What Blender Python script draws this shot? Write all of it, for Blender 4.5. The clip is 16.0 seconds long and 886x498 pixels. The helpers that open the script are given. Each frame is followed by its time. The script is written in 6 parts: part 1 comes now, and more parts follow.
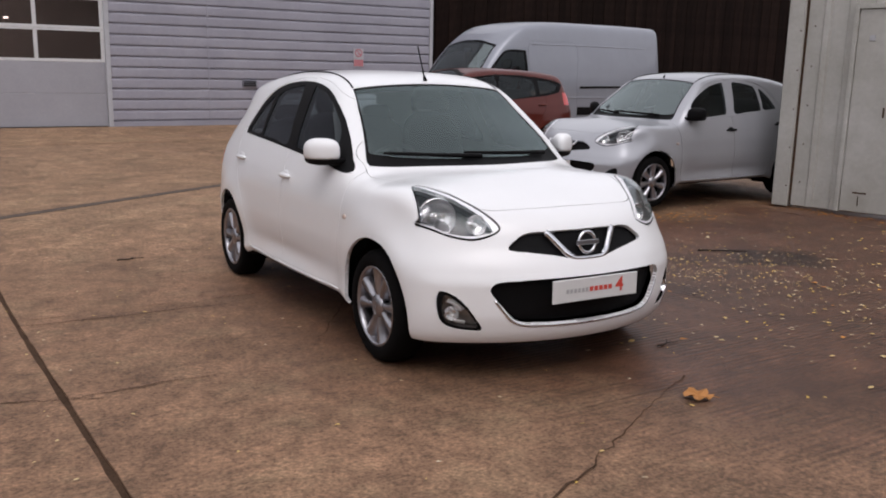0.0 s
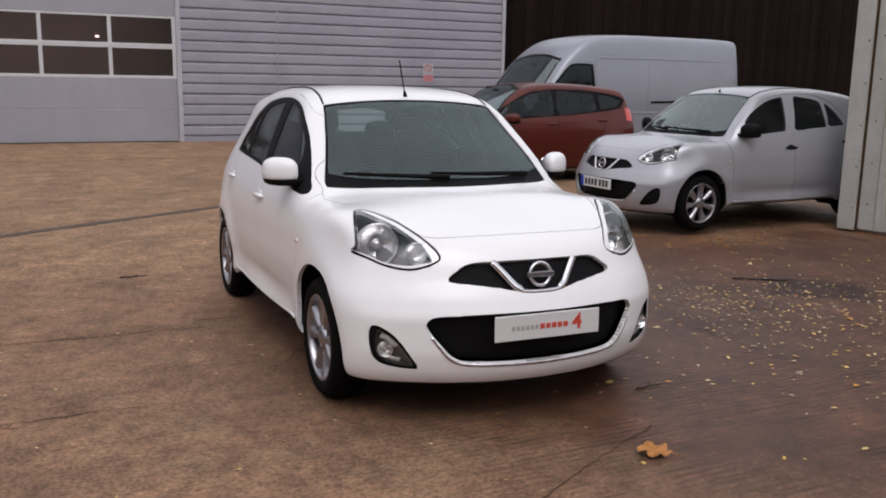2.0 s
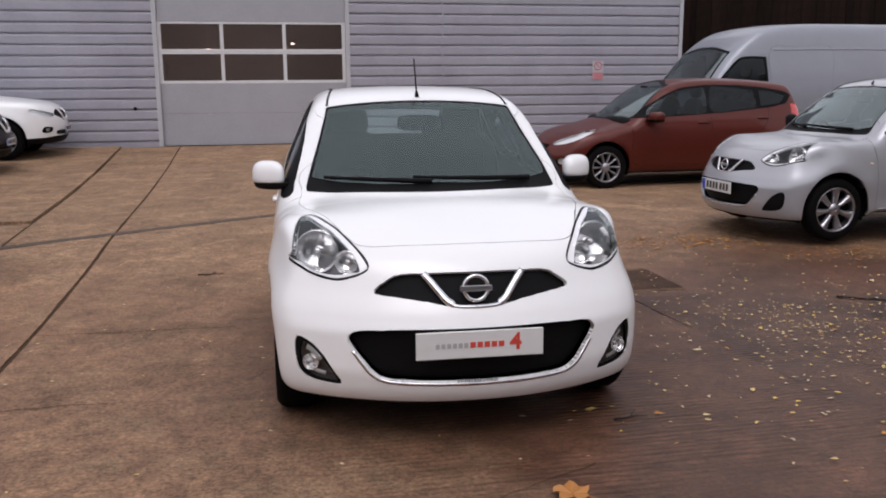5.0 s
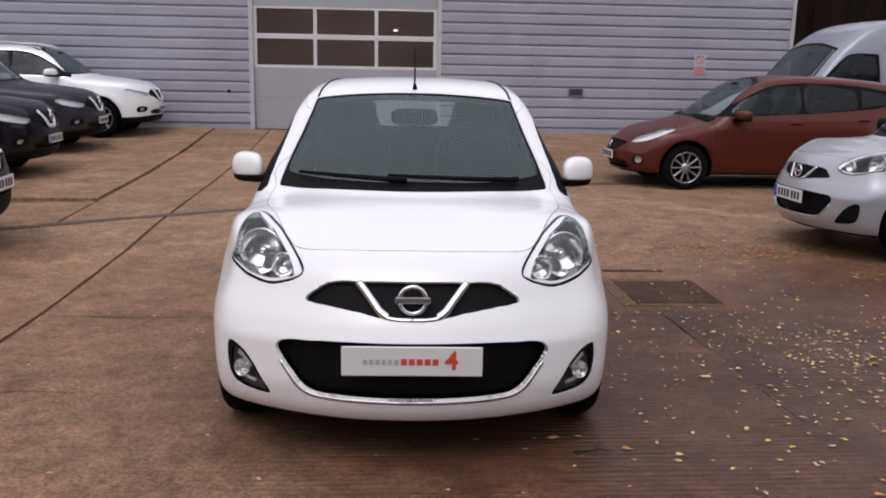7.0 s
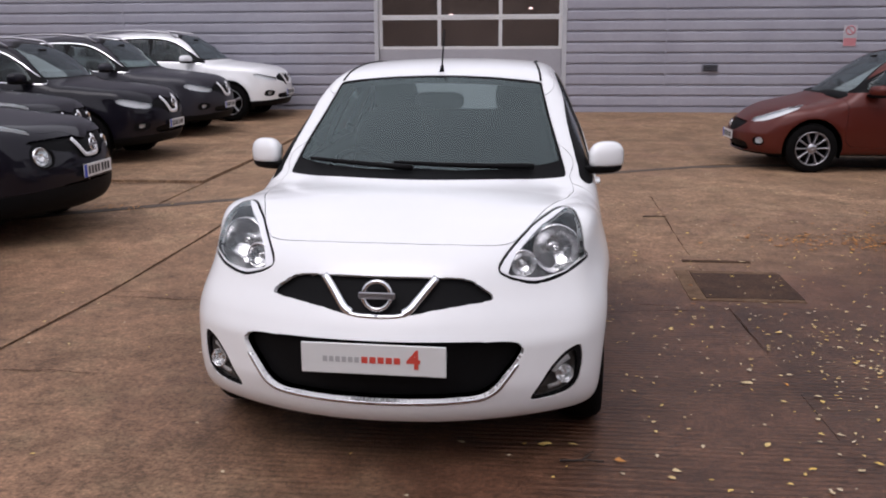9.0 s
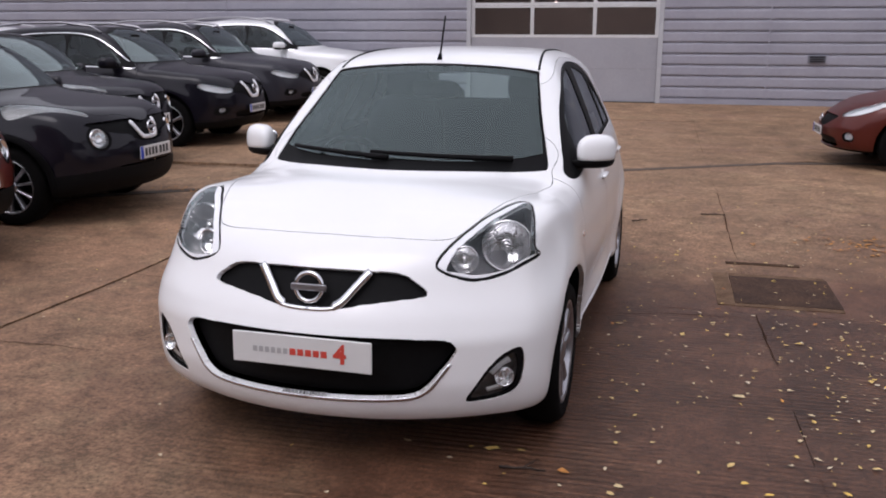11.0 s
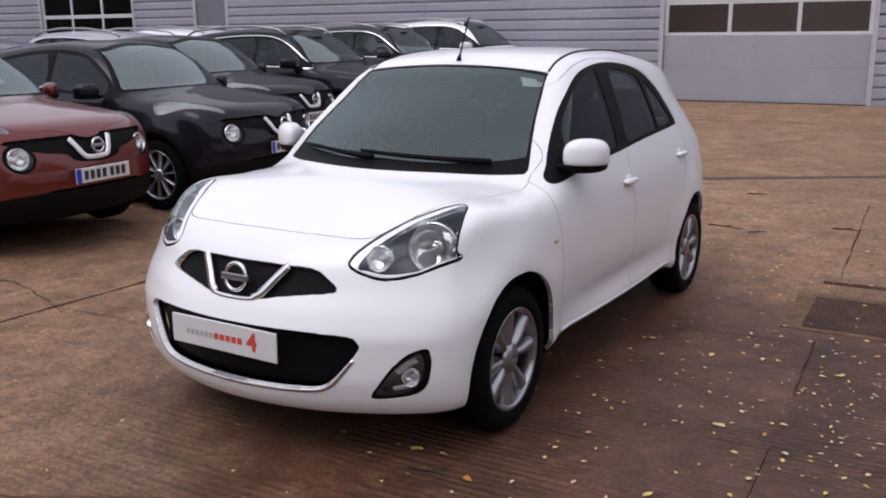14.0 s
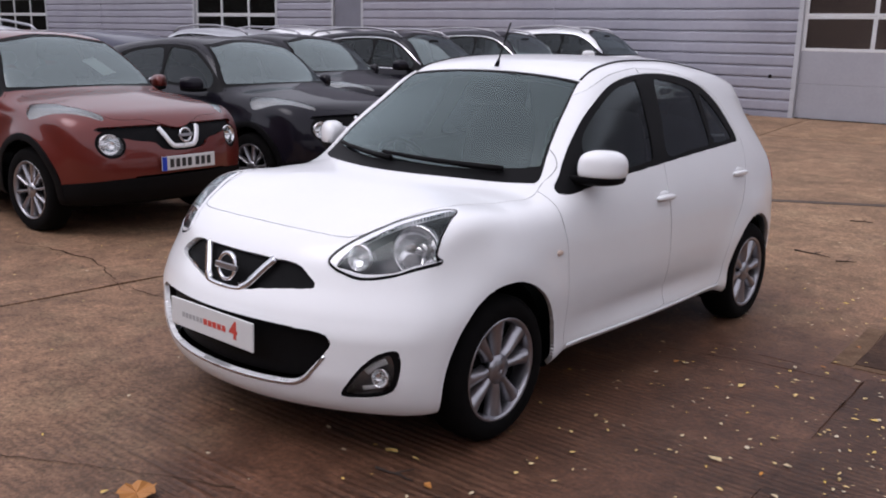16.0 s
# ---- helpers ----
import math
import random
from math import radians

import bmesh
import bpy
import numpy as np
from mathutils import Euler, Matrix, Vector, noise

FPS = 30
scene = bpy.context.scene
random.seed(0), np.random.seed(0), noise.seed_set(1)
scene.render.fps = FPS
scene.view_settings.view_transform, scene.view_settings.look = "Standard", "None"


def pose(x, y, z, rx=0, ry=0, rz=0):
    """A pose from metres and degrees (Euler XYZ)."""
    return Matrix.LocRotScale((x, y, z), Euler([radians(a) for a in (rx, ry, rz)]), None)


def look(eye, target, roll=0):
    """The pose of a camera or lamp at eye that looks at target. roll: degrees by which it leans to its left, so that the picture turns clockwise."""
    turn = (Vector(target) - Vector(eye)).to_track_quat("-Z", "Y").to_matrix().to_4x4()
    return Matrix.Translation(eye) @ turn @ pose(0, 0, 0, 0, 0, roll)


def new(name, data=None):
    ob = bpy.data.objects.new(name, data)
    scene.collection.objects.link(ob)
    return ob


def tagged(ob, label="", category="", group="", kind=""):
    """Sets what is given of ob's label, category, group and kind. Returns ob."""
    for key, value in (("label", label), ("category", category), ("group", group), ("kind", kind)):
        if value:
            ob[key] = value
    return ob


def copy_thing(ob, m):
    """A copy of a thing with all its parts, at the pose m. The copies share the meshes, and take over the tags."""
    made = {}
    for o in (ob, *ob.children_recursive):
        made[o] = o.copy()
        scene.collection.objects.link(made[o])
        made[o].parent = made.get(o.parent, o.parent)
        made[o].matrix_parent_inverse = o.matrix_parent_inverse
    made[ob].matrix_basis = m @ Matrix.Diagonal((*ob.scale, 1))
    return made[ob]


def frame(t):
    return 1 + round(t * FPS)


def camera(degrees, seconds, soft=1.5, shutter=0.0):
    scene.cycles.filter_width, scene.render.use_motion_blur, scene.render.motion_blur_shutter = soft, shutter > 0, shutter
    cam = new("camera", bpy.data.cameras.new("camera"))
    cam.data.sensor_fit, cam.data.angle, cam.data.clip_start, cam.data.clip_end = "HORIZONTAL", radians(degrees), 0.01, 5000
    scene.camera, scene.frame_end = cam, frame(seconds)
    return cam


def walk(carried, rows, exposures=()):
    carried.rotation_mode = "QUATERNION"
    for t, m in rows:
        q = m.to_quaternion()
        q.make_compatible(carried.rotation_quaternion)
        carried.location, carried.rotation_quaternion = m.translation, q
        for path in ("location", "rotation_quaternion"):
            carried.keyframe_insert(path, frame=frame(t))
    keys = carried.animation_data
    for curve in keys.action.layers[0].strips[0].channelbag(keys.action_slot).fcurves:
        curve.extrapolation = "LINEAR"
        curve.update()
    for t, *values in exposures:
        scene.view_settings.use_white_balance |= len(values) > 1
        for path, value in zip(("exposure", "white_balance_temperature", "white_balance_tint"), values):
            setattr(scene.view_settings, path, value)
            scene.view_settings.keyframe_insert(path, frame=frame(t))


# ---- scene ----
cam = camera(53.2, 16.0, soft=1.9)
METRES, EYE, TILT, LEAN, TURN = 6.073, 1.5, 0.0, 0.0, -32.3
ROWS = [
    (0.0, 0.0, 0.0, 0.0, 0.25, -11.53, -1.24),
    (0.5, 0.0373, 0.0092, 0.0002, 1.91, -11.51, -0.52),
    (1.0, 0.0703, 0.0172, 0.0005, 3.63, -11.57, -0.88),
    (1.5, 0.0915, 0.0395, -0.0008, 4.22, -11.1, -0.5),
    (2.0, 0.1161, 0.0657, 0.0021, 6.69, -10.72, -0.97),
    (2.5, 0.149, 0.0752, 0.0019, 9.51, -10.54, -0.21),
    (3.0, 0.1953, 0.0799, 0.005, 13.55, -10.99, -0.79),
    (3.5, 0.2172, 0.0949, 0.002, 14.93, -10.9, -0.19),
    (6.0, 0.3444, 0.2014, 0.0043, 25.05, -11.2, -1.03),
    (6.5, 0.3564, 0.2278, 0.0067, 26.54, -11.77, -1.68),
    (7.0, 0.3796, 0.2429, 0.0065, 28.48, -11.59, -1.09),
    (7.5, 0.4155, 0.2585, 0.0086, 32.25, -11.72, -0.73),
    (8.0, 0.4319, 0.2781, 0.0055, 33.28, -11.84, 0.34),
    (8.5, 0.4441, 0.3094, 0.0076, 36.07, -12.47, 0.65),
    (9.0, 0.4556, 0.3305, 0.0089, 38.39, -12.97, 0.22),
    (11.5, 0.5489, 0.4372, 0.0078, 48.73, -14.07, 0.33),
    (12.0, 0.5822, 0.4611, 0.0107, 51.88, -14.5, 0.81),
    (12.5, 0.6084, 0.481, 0.0116, 54.82, -14.39, 0.69),
    (13.0, 0.6123, 0.5071, 0.0074, 56.16, -14.34, 0.46),
    (13.5, 0.6143, 0.536, 0.0097, 58.73, -14.22, -0.09),
    (14.0, 0.633, 0.5598, 0.0093, 61.39, -13.7, 0.49),
    (14.5, 0.6621, 0.582, 0.0115, 63.58, -13.3, 0.29),
    (15.0, 0.6699, 0.6001, 0.0082, 66.55, -12.86, -0.49),
    (15.5, 0.6651, 0.6261, 0.0081, 69.17, -13.05, -1.03),
    (16.0, 0.6677, 0.6456, 0.0082, 70.9, -13.38, -1.27),
]
walk(cam, [(t, pose(0, 0, EYE, TILT, LEAN, TURN) @ pose(METRES * x, METRES * y, METRES * z, 90 + pitch, roll, yaw)) for t, x, y, z, yaw, pitch, roll in ROWS], [(0.0, 0.03, 6380, 16), (7.0, 0.08, 6270, 18), (16.0, 0.12, 6090, 20)])

# ---- world and light: an overcast autumn day ----
ELEVATION, AZIMUTH = radians(60), radians(200)
world = bpy.data.worlds.new("overcast_sky")
scene.world = world
world.use_nodes = True
wn, wl = world.node_tree.nodes, world.node_tree.links
sky = wn.new("ShaderNodeTexSky")
sky.sky_type, sky.sun_disc, sky.sun_elevation, sky.sun_rotation = "NISHITA", False, ELEVATION, AZIMUTH
sky.air_density, sky.dust_density, sky.ozone_density = 1.0, 4.0, 1.0
grey = wn.new("ShaderNodeHueSaturation")
grey.inputs["Saturation"].default_value = 0.18
cloud = wn.new("ShaderNodeMix")
cloud.data_type = "RGBA"
cloud.inputs["Factor"].default_value = 0.55
cloud.inputs["B"].default_value = (7.2, 7.3, 7.5, 1)
wl.new(sky.outputs[0], grey.inputs["Color"])
wl.new(grey.outputs[0], cloud.inputs["A"])
wl.new(cloud.outputs["Result"], wn["Background"].inputs["Color"])
wn["Background"].inputs["Strength"].default_value = 0.15
sun = new("sun", bpy.data.lights.new("sun", "SUN"))
sun.data.energy, sun.data.angle, sun.data.color = 0.68, radians(40), (1.0, 0.97, 0.93)
sun.matrix_world = look((0, 0, 0), (-math.sin(AZIMUTH) * math.cos(ELEVATION), -math.cos(AZIMUTH) * math.cos(ELEVATION), -math.sin(ELEVATION)))


# ---- materials ----
def material(name, color, rough=0.5, metal=0.0, coat=0.0, vary=0.0, scale=20.0, bump=0.0, bump_scale=80.0, second=None, fine=0.0, spec=0.5, island=0.0):
    """A surface with its colour varied at a coarse and a fine scale and with a fine relief."""
    m = bpy.data.materials.new(name)
    m.use_nodes = True
    n, l = m.node_tree.nodes, m.node_tree.links
    b = n["Principled BSDF"]
    b.inputs["Base Color"].default_value = (*color, 1)
    b.inputs["Roughness"].default_value = rough
    b.inputs["Metallic"].default_value = metal
    b.inputs["Specular IOR Level"].default_value = spec
    b.inputs["Coat Weight"].default_value = coat
    b.inputs["Coat Roughness"].default_value = 0.04
    co = n.new("ShaderNodeTexCoord").outputs["Object"]
    out = None
    if vary:
        t = n.new("ShaderNodeTexNoise")
        t.inputs["Scale"].default_value, t.inputs["Detail"].default_value, t.inputs["Roughness"].default_value = scale, 6, 0.65
        l.new(co, t.inputs["Vector"])
        mix = n.new("ShaderNodeMix")
        mix.data_type = "RGBA"
        low = second or tuple(c * (1 - vary) for c in color)
        mix.inputs["A"].default_value, mix.inputs["B"].default_value = (*color, 1), (*low, 1)
        ramp = n.new("ShaderNodeMapRange")
        ramp.inputs["From Min"].default_value, ramp.inputs["From Max"].default_value = 0.35, 0.68
        l.new(t.outputs["Fac"], ramp.inputs["Value"])
        l.new(ramp.outputs[0], mix.inputs["Factor"])
        out = mix.outputs["Result"]
        if fine:
            t2 = n.new("ShaderNodeTexNoise")
            t2.inputs["Scale"].default_value, t2.inputs["Detail"].default_value = scale * 14, 3
            l.new(co, t2.inputs["Vector"])
            r2 = n.new("ShaderNodeMapRange")
            r2.inputs["From Min"].default_value, r2.inputs["From Max"].default_value = 0.3, 0.7
            r2.inputs["To Min"].default_value, r2.inputs["To Max"].default_value = 1 - fine, 1 + fine
            l.new(t2.outputs["Fac"], r2.inputs["Value"])
            mul = n.new("ShaderNodeVectorMath")
            mul.operation = "SCALE"
            l.new(out, mul.inputs[0])
            l.new(r2.outputs[0], mul.inputs["Scale"])
            out = mul.outputs[0]
    if island:
        info = n.new("ShaderNodeObjectInfo")
        r3 = n.new("ShaderNodeMapRange")
        r3.inputs["To Min"].default_value, r3.inputs["To Max"].default_value = 1 - island, 1 + island
        l.new(info.outputs["Random"], r3.inputs["Value"])
        mul = n.new("ShaderNodeVectorMath")
        mul.operation = "SCALE"
        if out:
            l.new(out, mul.inputs[0])
        else:
            mul.inputs[0].default_value = color
        l.new(r3.outputs[0], mul.inputs["Scale"])
        out = mul.outputs[0]
    if out:
        l.new(out, b.inputs["Base Color"])
    if bump:
        t = n.new("ShaderNodeTexNoise")
        t.inputs["Scale"].default_value, t.inputs["Detail"].default_value = bump_scale, 4
        l.new(co, t.inputs["Vector"])
        bp = n.new("ShaderNodeBump")
        bp.inputs["Strength"].default_value, bp.inputs["Distance"].default_value = bump, 0.01
        l.new(t.outputs["Fac"], bp.inputs["Height"])
        l.new(bp.outputs[0], b.inputs["Normal"])
    return m


def glazing(name, tint, rough=0.02, ior=1.5, sheen=(0.9, 0.98, 1.0)):
    """Thin tinted glass: seen through, with a gloss that grows at a glancing angle."""
    m = bpy.data.materials.new(name)
    m.use_nodes = True
    n, l = m.node_tree.nodes, m.node_tree.links
    n.remove(n["Principled BSDF"])
    clear, gloss, mix, fresnel = n.new("ShaderNodeBsdfTransparent"), n.new("ShaderNodeBsdfGlossy"), n.new("ShaderNodeMixShader"), n.new("ShaderNodeFresnel")
    clear.inputs["Color"].default_value = (*tint, 1)
    gloss.inputs["Roughness"].default_value = rough
    gloss.inputs["Color"].default_value = (*sheen, 1)
    fresnel.inputs["IOR"].default_value = ior
    l.new(fresnel.outputs[0], mix.inputs[0])
    l.new(clear.outputs[0], mix.inputs[1])
    l.new(gloss.outputs[0], mix.inputs[2])
    l.new(mix.outputs[0], n["Material Output"].inputs["Surface"])
    return m


WHITE = material("white_paint", (0.82, 0.82, 0.82), 0.35, coat=0.7, vary=0.03, scale=2)
SILVER = material("silver_paint", (0.40, 0.405, 0.43), 0.32, metal=0.45, coat=0.6, vary=0.04, scale=3)
# Darker copy of the red paint: the car's weaker light is in its colour.
SHADED_RED = material("shaded_red_paint", (0.088, 0.012, 0.0065), 0.38, metal=0.2, spec=0.3, coat=0.32, vary=0.08, scale=3)
RED = material("red_paint", (0.125, 0.015, 0.009), 0.36, metal=0.25, spec=0.3, coat=0.8, vary=0.08, scale=3)
BLACK = material("black_paint", (0.0075, 0.0065, 0.011), 0.4, spec=0.05, coat=0.5, vary=0.2, scale=3)
NAVY = material("dark_blue_paint", (0.015, 0.015, 0.04), 0.4, spec=0.2, coat=0.5, vary=0.2, scale=3)
DARK_GREY = material("dark_grey_paint", (0.026, 0.025, 0.033), 0.45, metal=0.1, spec=0.2, coat=0.35, vary=0.1, scale=3)
VAN_SILVER = material("van_silver_paint", (0.275, 0.288, 0.325), 0.4, metal=0.3, coat=0.5, vary=0.08, scale=2)
PLASTIC = material("black_plastic", (0.0035, 0.0033, 0.0038), 0.6, spec=0.12, vary=0.3, scale=30, bump=0.1, bump_scale=300)
MATT = material("matt_black", (0.004, 0.004, 0.004), 0.9, spec=0.1, vary=0.2, scale=20)
RUBBER = material("tyre_rubber", (0.0045, 0.004, 0.004), 0.9, spec=0.1, vary=0.4, scale=15, bump=0.2, bump_scale=120)
ALLOY = material("alloy", (0.40, 0.39, 0.41), 0.28, metal=0.9, vary=0.2, scale=12)
CHROME = material("chrome", (0.75, 0.75, 0.77), 0.12, metal=1.0)
BOWL = material("lamp_bowl", (0.9, 0.89, 0.9), 0.14, metal=0.95, bump=0.22, bump_scale=48)
LAMP_GREY = material("lamp_inside_grey", (0.42, 0.40, 0.40), 0.25, metal=0.4, vary=0.5, scale=14, bump=0.35, bump_scale=22)
LAMP_HOUSING = material("lamp_housing_grey", (0.115, 0.108, 0.115), 0.35, metal=0.3, vary=0.4, scale=18)
LAMP_PALE = material("lamp_inside_pale", (0.56, 0.55, 0.55), 0.25, metal=0.4, vary=0.3, scale=25, bump=0.12, bump_scale=24)
FABRIC = material("dark_seat_fabric", (0.03, 0.03, 0.034), 0.9, vary=0.3, scale=30, bump=0.3, bump_scale=200)
TRIM_GREY = material("grey_cabin_trim", (0.17, 0.175, 0.18), 0.8, vary=0.2, scale=12)
PLATE_WHITE = material("plate_white", (0.64, 0.64, 0.63), 0.35, vary=0.04, scale=12)
INK = material("black_ink", (0.02, 0.02, 0.02), 0.5)
INK_GREY = material("grey_ink", (0.38, 0.38, 0.38), 0.5)
INK_RED = material("red_ink", (0.55, 0.06, 0.04), 0.5)
BLUE_BAND = material("blue_band", (0.01, 0.05, 0.45), 0.4)
TAIL_RED = material("tail_lamp_red", (0.5, 0.02, 0.015), 0.12, coat=1.0)
AMBER = material("amber_lens", (0.6, 0.46, 0.38), 0.2, coat=0.6)
GLASS = glazing("windscreen_glass", (0.5, 0.6, 0.59), 0.02, 2.7, (0.86, 0.98, 0.97))
CLEAR_GLASS = glazing("clear_windscreen_glass", (0.76, 0.88, 0.87), 0.02, 1.9, (0.82, 0.98, 0.97))
TAIL_GLASS = glazing("tail_glass", (0.6, 0.68, 0.67), 0.02, 1.5)
SIDE_GLASS = glazing("side_glass", (0.30, 0.34, 0.34), 0.10, 1.38)
DARK_GLASS = glazing("privacy_glass", (0.2, 0.22, 0.23), 0.10, 1.4)
LENS = glazing("clear_lens", (0.97, 0.97, 0.96), 0.03, 1.45)


# ---- small builders ----
def mesh_object(name, v, f, mat, parent=None, label="", normals=None, smooth=True, m=None):
    """One mesh object out of vertices and faces."""
    me = bpy.data.meshes.new(name)
    v = np.asarray(v, float)
    me.from_pydata(v.tolist(), [], f.tolist() if hasattr(f, "tolist") else f)
    me.materials.append(mat)
    me.polygons.foreach_set("use_smooth", [smooth] * len(me.polygons))
    me.update()
    if normals is not None:
        me.normals_split_custom_set_from_vertices(np.asarray(normals, float).tolist())
    ob = new(name, me)
    ob.visible_shadow = mat not in (GLASS, CLEAR_GLASS, TAIL_GLASS, SIDE_GLASS, DARK_GLASS, LENS)
    if parent:
        ob.parent = parent
    if m is not None:
        ob.matrix_basis = m
    if label:
        ob["label"] = label
    return ob


def part(name, bm, mat, parent=None, label="", m=None, smooth=False):
    """Links a bmesh as one mesh object under a thing or a part."""
    me = bpy.data.meshes.new(name)
    bm.to_mesh(me)
    bm.free()
    me.materials.append(mat)
    me.polygons.foreach_set("use_smooth", [smooth] * len(me.polygons))
    ob = new(name, me)
    if parent:
        ob.parent = parent
    if m is not None:
        ob.matrix_basis = m
    if label:
        ob["label"] = label
    return ob


def box(x0, x1, y0, y1, z0, z1, bevel=0.0, segments=1, bm=None):
    bm2 = bmesh.new()
    bmesh.ops.create_cube(bm2, size=1, matrix=Matrix.Translation(((x0 + x1) / 2, (y0 + y1) / 2, (z0 + z1) / 2)) @ Matrix.Diagonal((x1 - x0, y1 - y0, z1 - z0, 1)))
    if bevel:
        bmesh.ops.bevel(bm2, geom=bm2.edges[:], offset=bevel, segments=segments, affect="EDGES", profile=0.5)
    if bm is None:
        return bm2
    me = bpy.data.meshes.new("tmp")
    bm2.to_mesh(me)
    bm2.free()
    bm.from_mesh(me)
    bpy.data.meshes.remove(me)
    return bm


def blob(cx, cy, cz, rx, ry, rz, power=2.0, n=20):
    """A rounded pad: an ellipsoid that nears a box as its power grows."""
    bm = bmesh.new()
    bmesh.ops.create_uvsphere(bm, u_segments=n, v_segments=n // 2 + 2, radius=1)
    for q in bm.verts:
        a = np.array(q.co)
        a = a / (np.abs(a) ** power).sum() ** (1 / power)
        q.co = (cx + rx * a[0], cy + ry * a[1], cz + rz * a[2])
    return bm


def revolve(profile, n=40):
    """A body turned about the y axis out of (radius, y) pairs, closed on itself."""
    p = np.array(profile, float)
    a = np.arange(n) * 2 * math.pi / n
    v = np.stack([p[None, :, 0] * np.cos(a)[:, None], np.repeat(p[None, :, 1], n, 0), p[None, :, 0] * np.sin(a)[:, None]], 2).reshape(-1, 3)
    k = len(p)
    f = [(i * k + j, i * k + (j + 1) % k, (i + 1) % n * k + (j + 1) % k, (i + 1) % n * k + j) for i in range(n) for j in range(k)]
    return v, f


def tube(points, radius, mat, name, parent=None, n=6, taper=1.0, m=None, label=""):
    """A round bar along the points."""
    p = [Vector(q) for q in points]
    v, f = [], []
    for i, q in enumerate(p):
        d = (p[min(i + 1, len(p) - 1)] - p[max(i - 1, 0)]).normalized()
        a = d.orthogonal().normalized()
        b = d.cross(a)
        r = radius * (1 + (taper - 1) * i / max(len(p) - 1, 1))
        v += [tuple(q + r * (math.cos(t) * a + math.sin(t) * b)) for t in (2 * math.pi * k / n for k in range(n))]
    for i in range(len(p) - 1):
        f += [(i * n + k, i * n + (k + 1) % n, (i + 1) * n + (k + 1) % n, (i + 1) * n + k) for k in range(n)]
    f += [tuple(range(n - 1, -1, -1)), tuple(range((len(p) - 1) * n, len(p) * n))]
    return mesh_object(name, v, f, mat, parent, label, m=m)


# ---- cars: the skin of a body and its cuts ----
def curve(knots):
    """A smooth curve through (x, y) knots, straight beyond its ends."""
    k = np.array(knots, float)
    x, y = k[:, 0], k[:, 1]
    h, d = np.diff(x), np.diff(y) / np.diff(x)
    m = np.empty(len(x))
    m[0], m[-1] = d[0], d[-1]
    for i in range(1, len(x) - 1):
        m[i] = 0 if d[i - 1] * d[i] <= 0 else (h[i - 1] + h[i]) / (h[i] / d[i - 1] + h[i - 1] / d[i])

    def value(v):
        v = np.asarray(v, float)
        i = np.clip(np.searchsorted(x, v) - 1, 0, len(x) - 2)
        t = (v - x[i]) / h[i]
        tc = np.clip(t, 0, 1)
        a = (1 + 2 * tc) * (1 - tc) ** 2 * y[i] + tc * (1 - tc) ** 2 * h[i] * m[i]
        b = tc ** 2 * (3 - 2 * tc) * y[i + 1] + tc ** 2 * (tc - 1) * h[i] * m[i + 1]
        return a + b + np.where(t < 0, t * h[i] * m[i], 0) + np.where(t > 1, (t - 1) * h[i] * m[i + 1], 0)
    return value


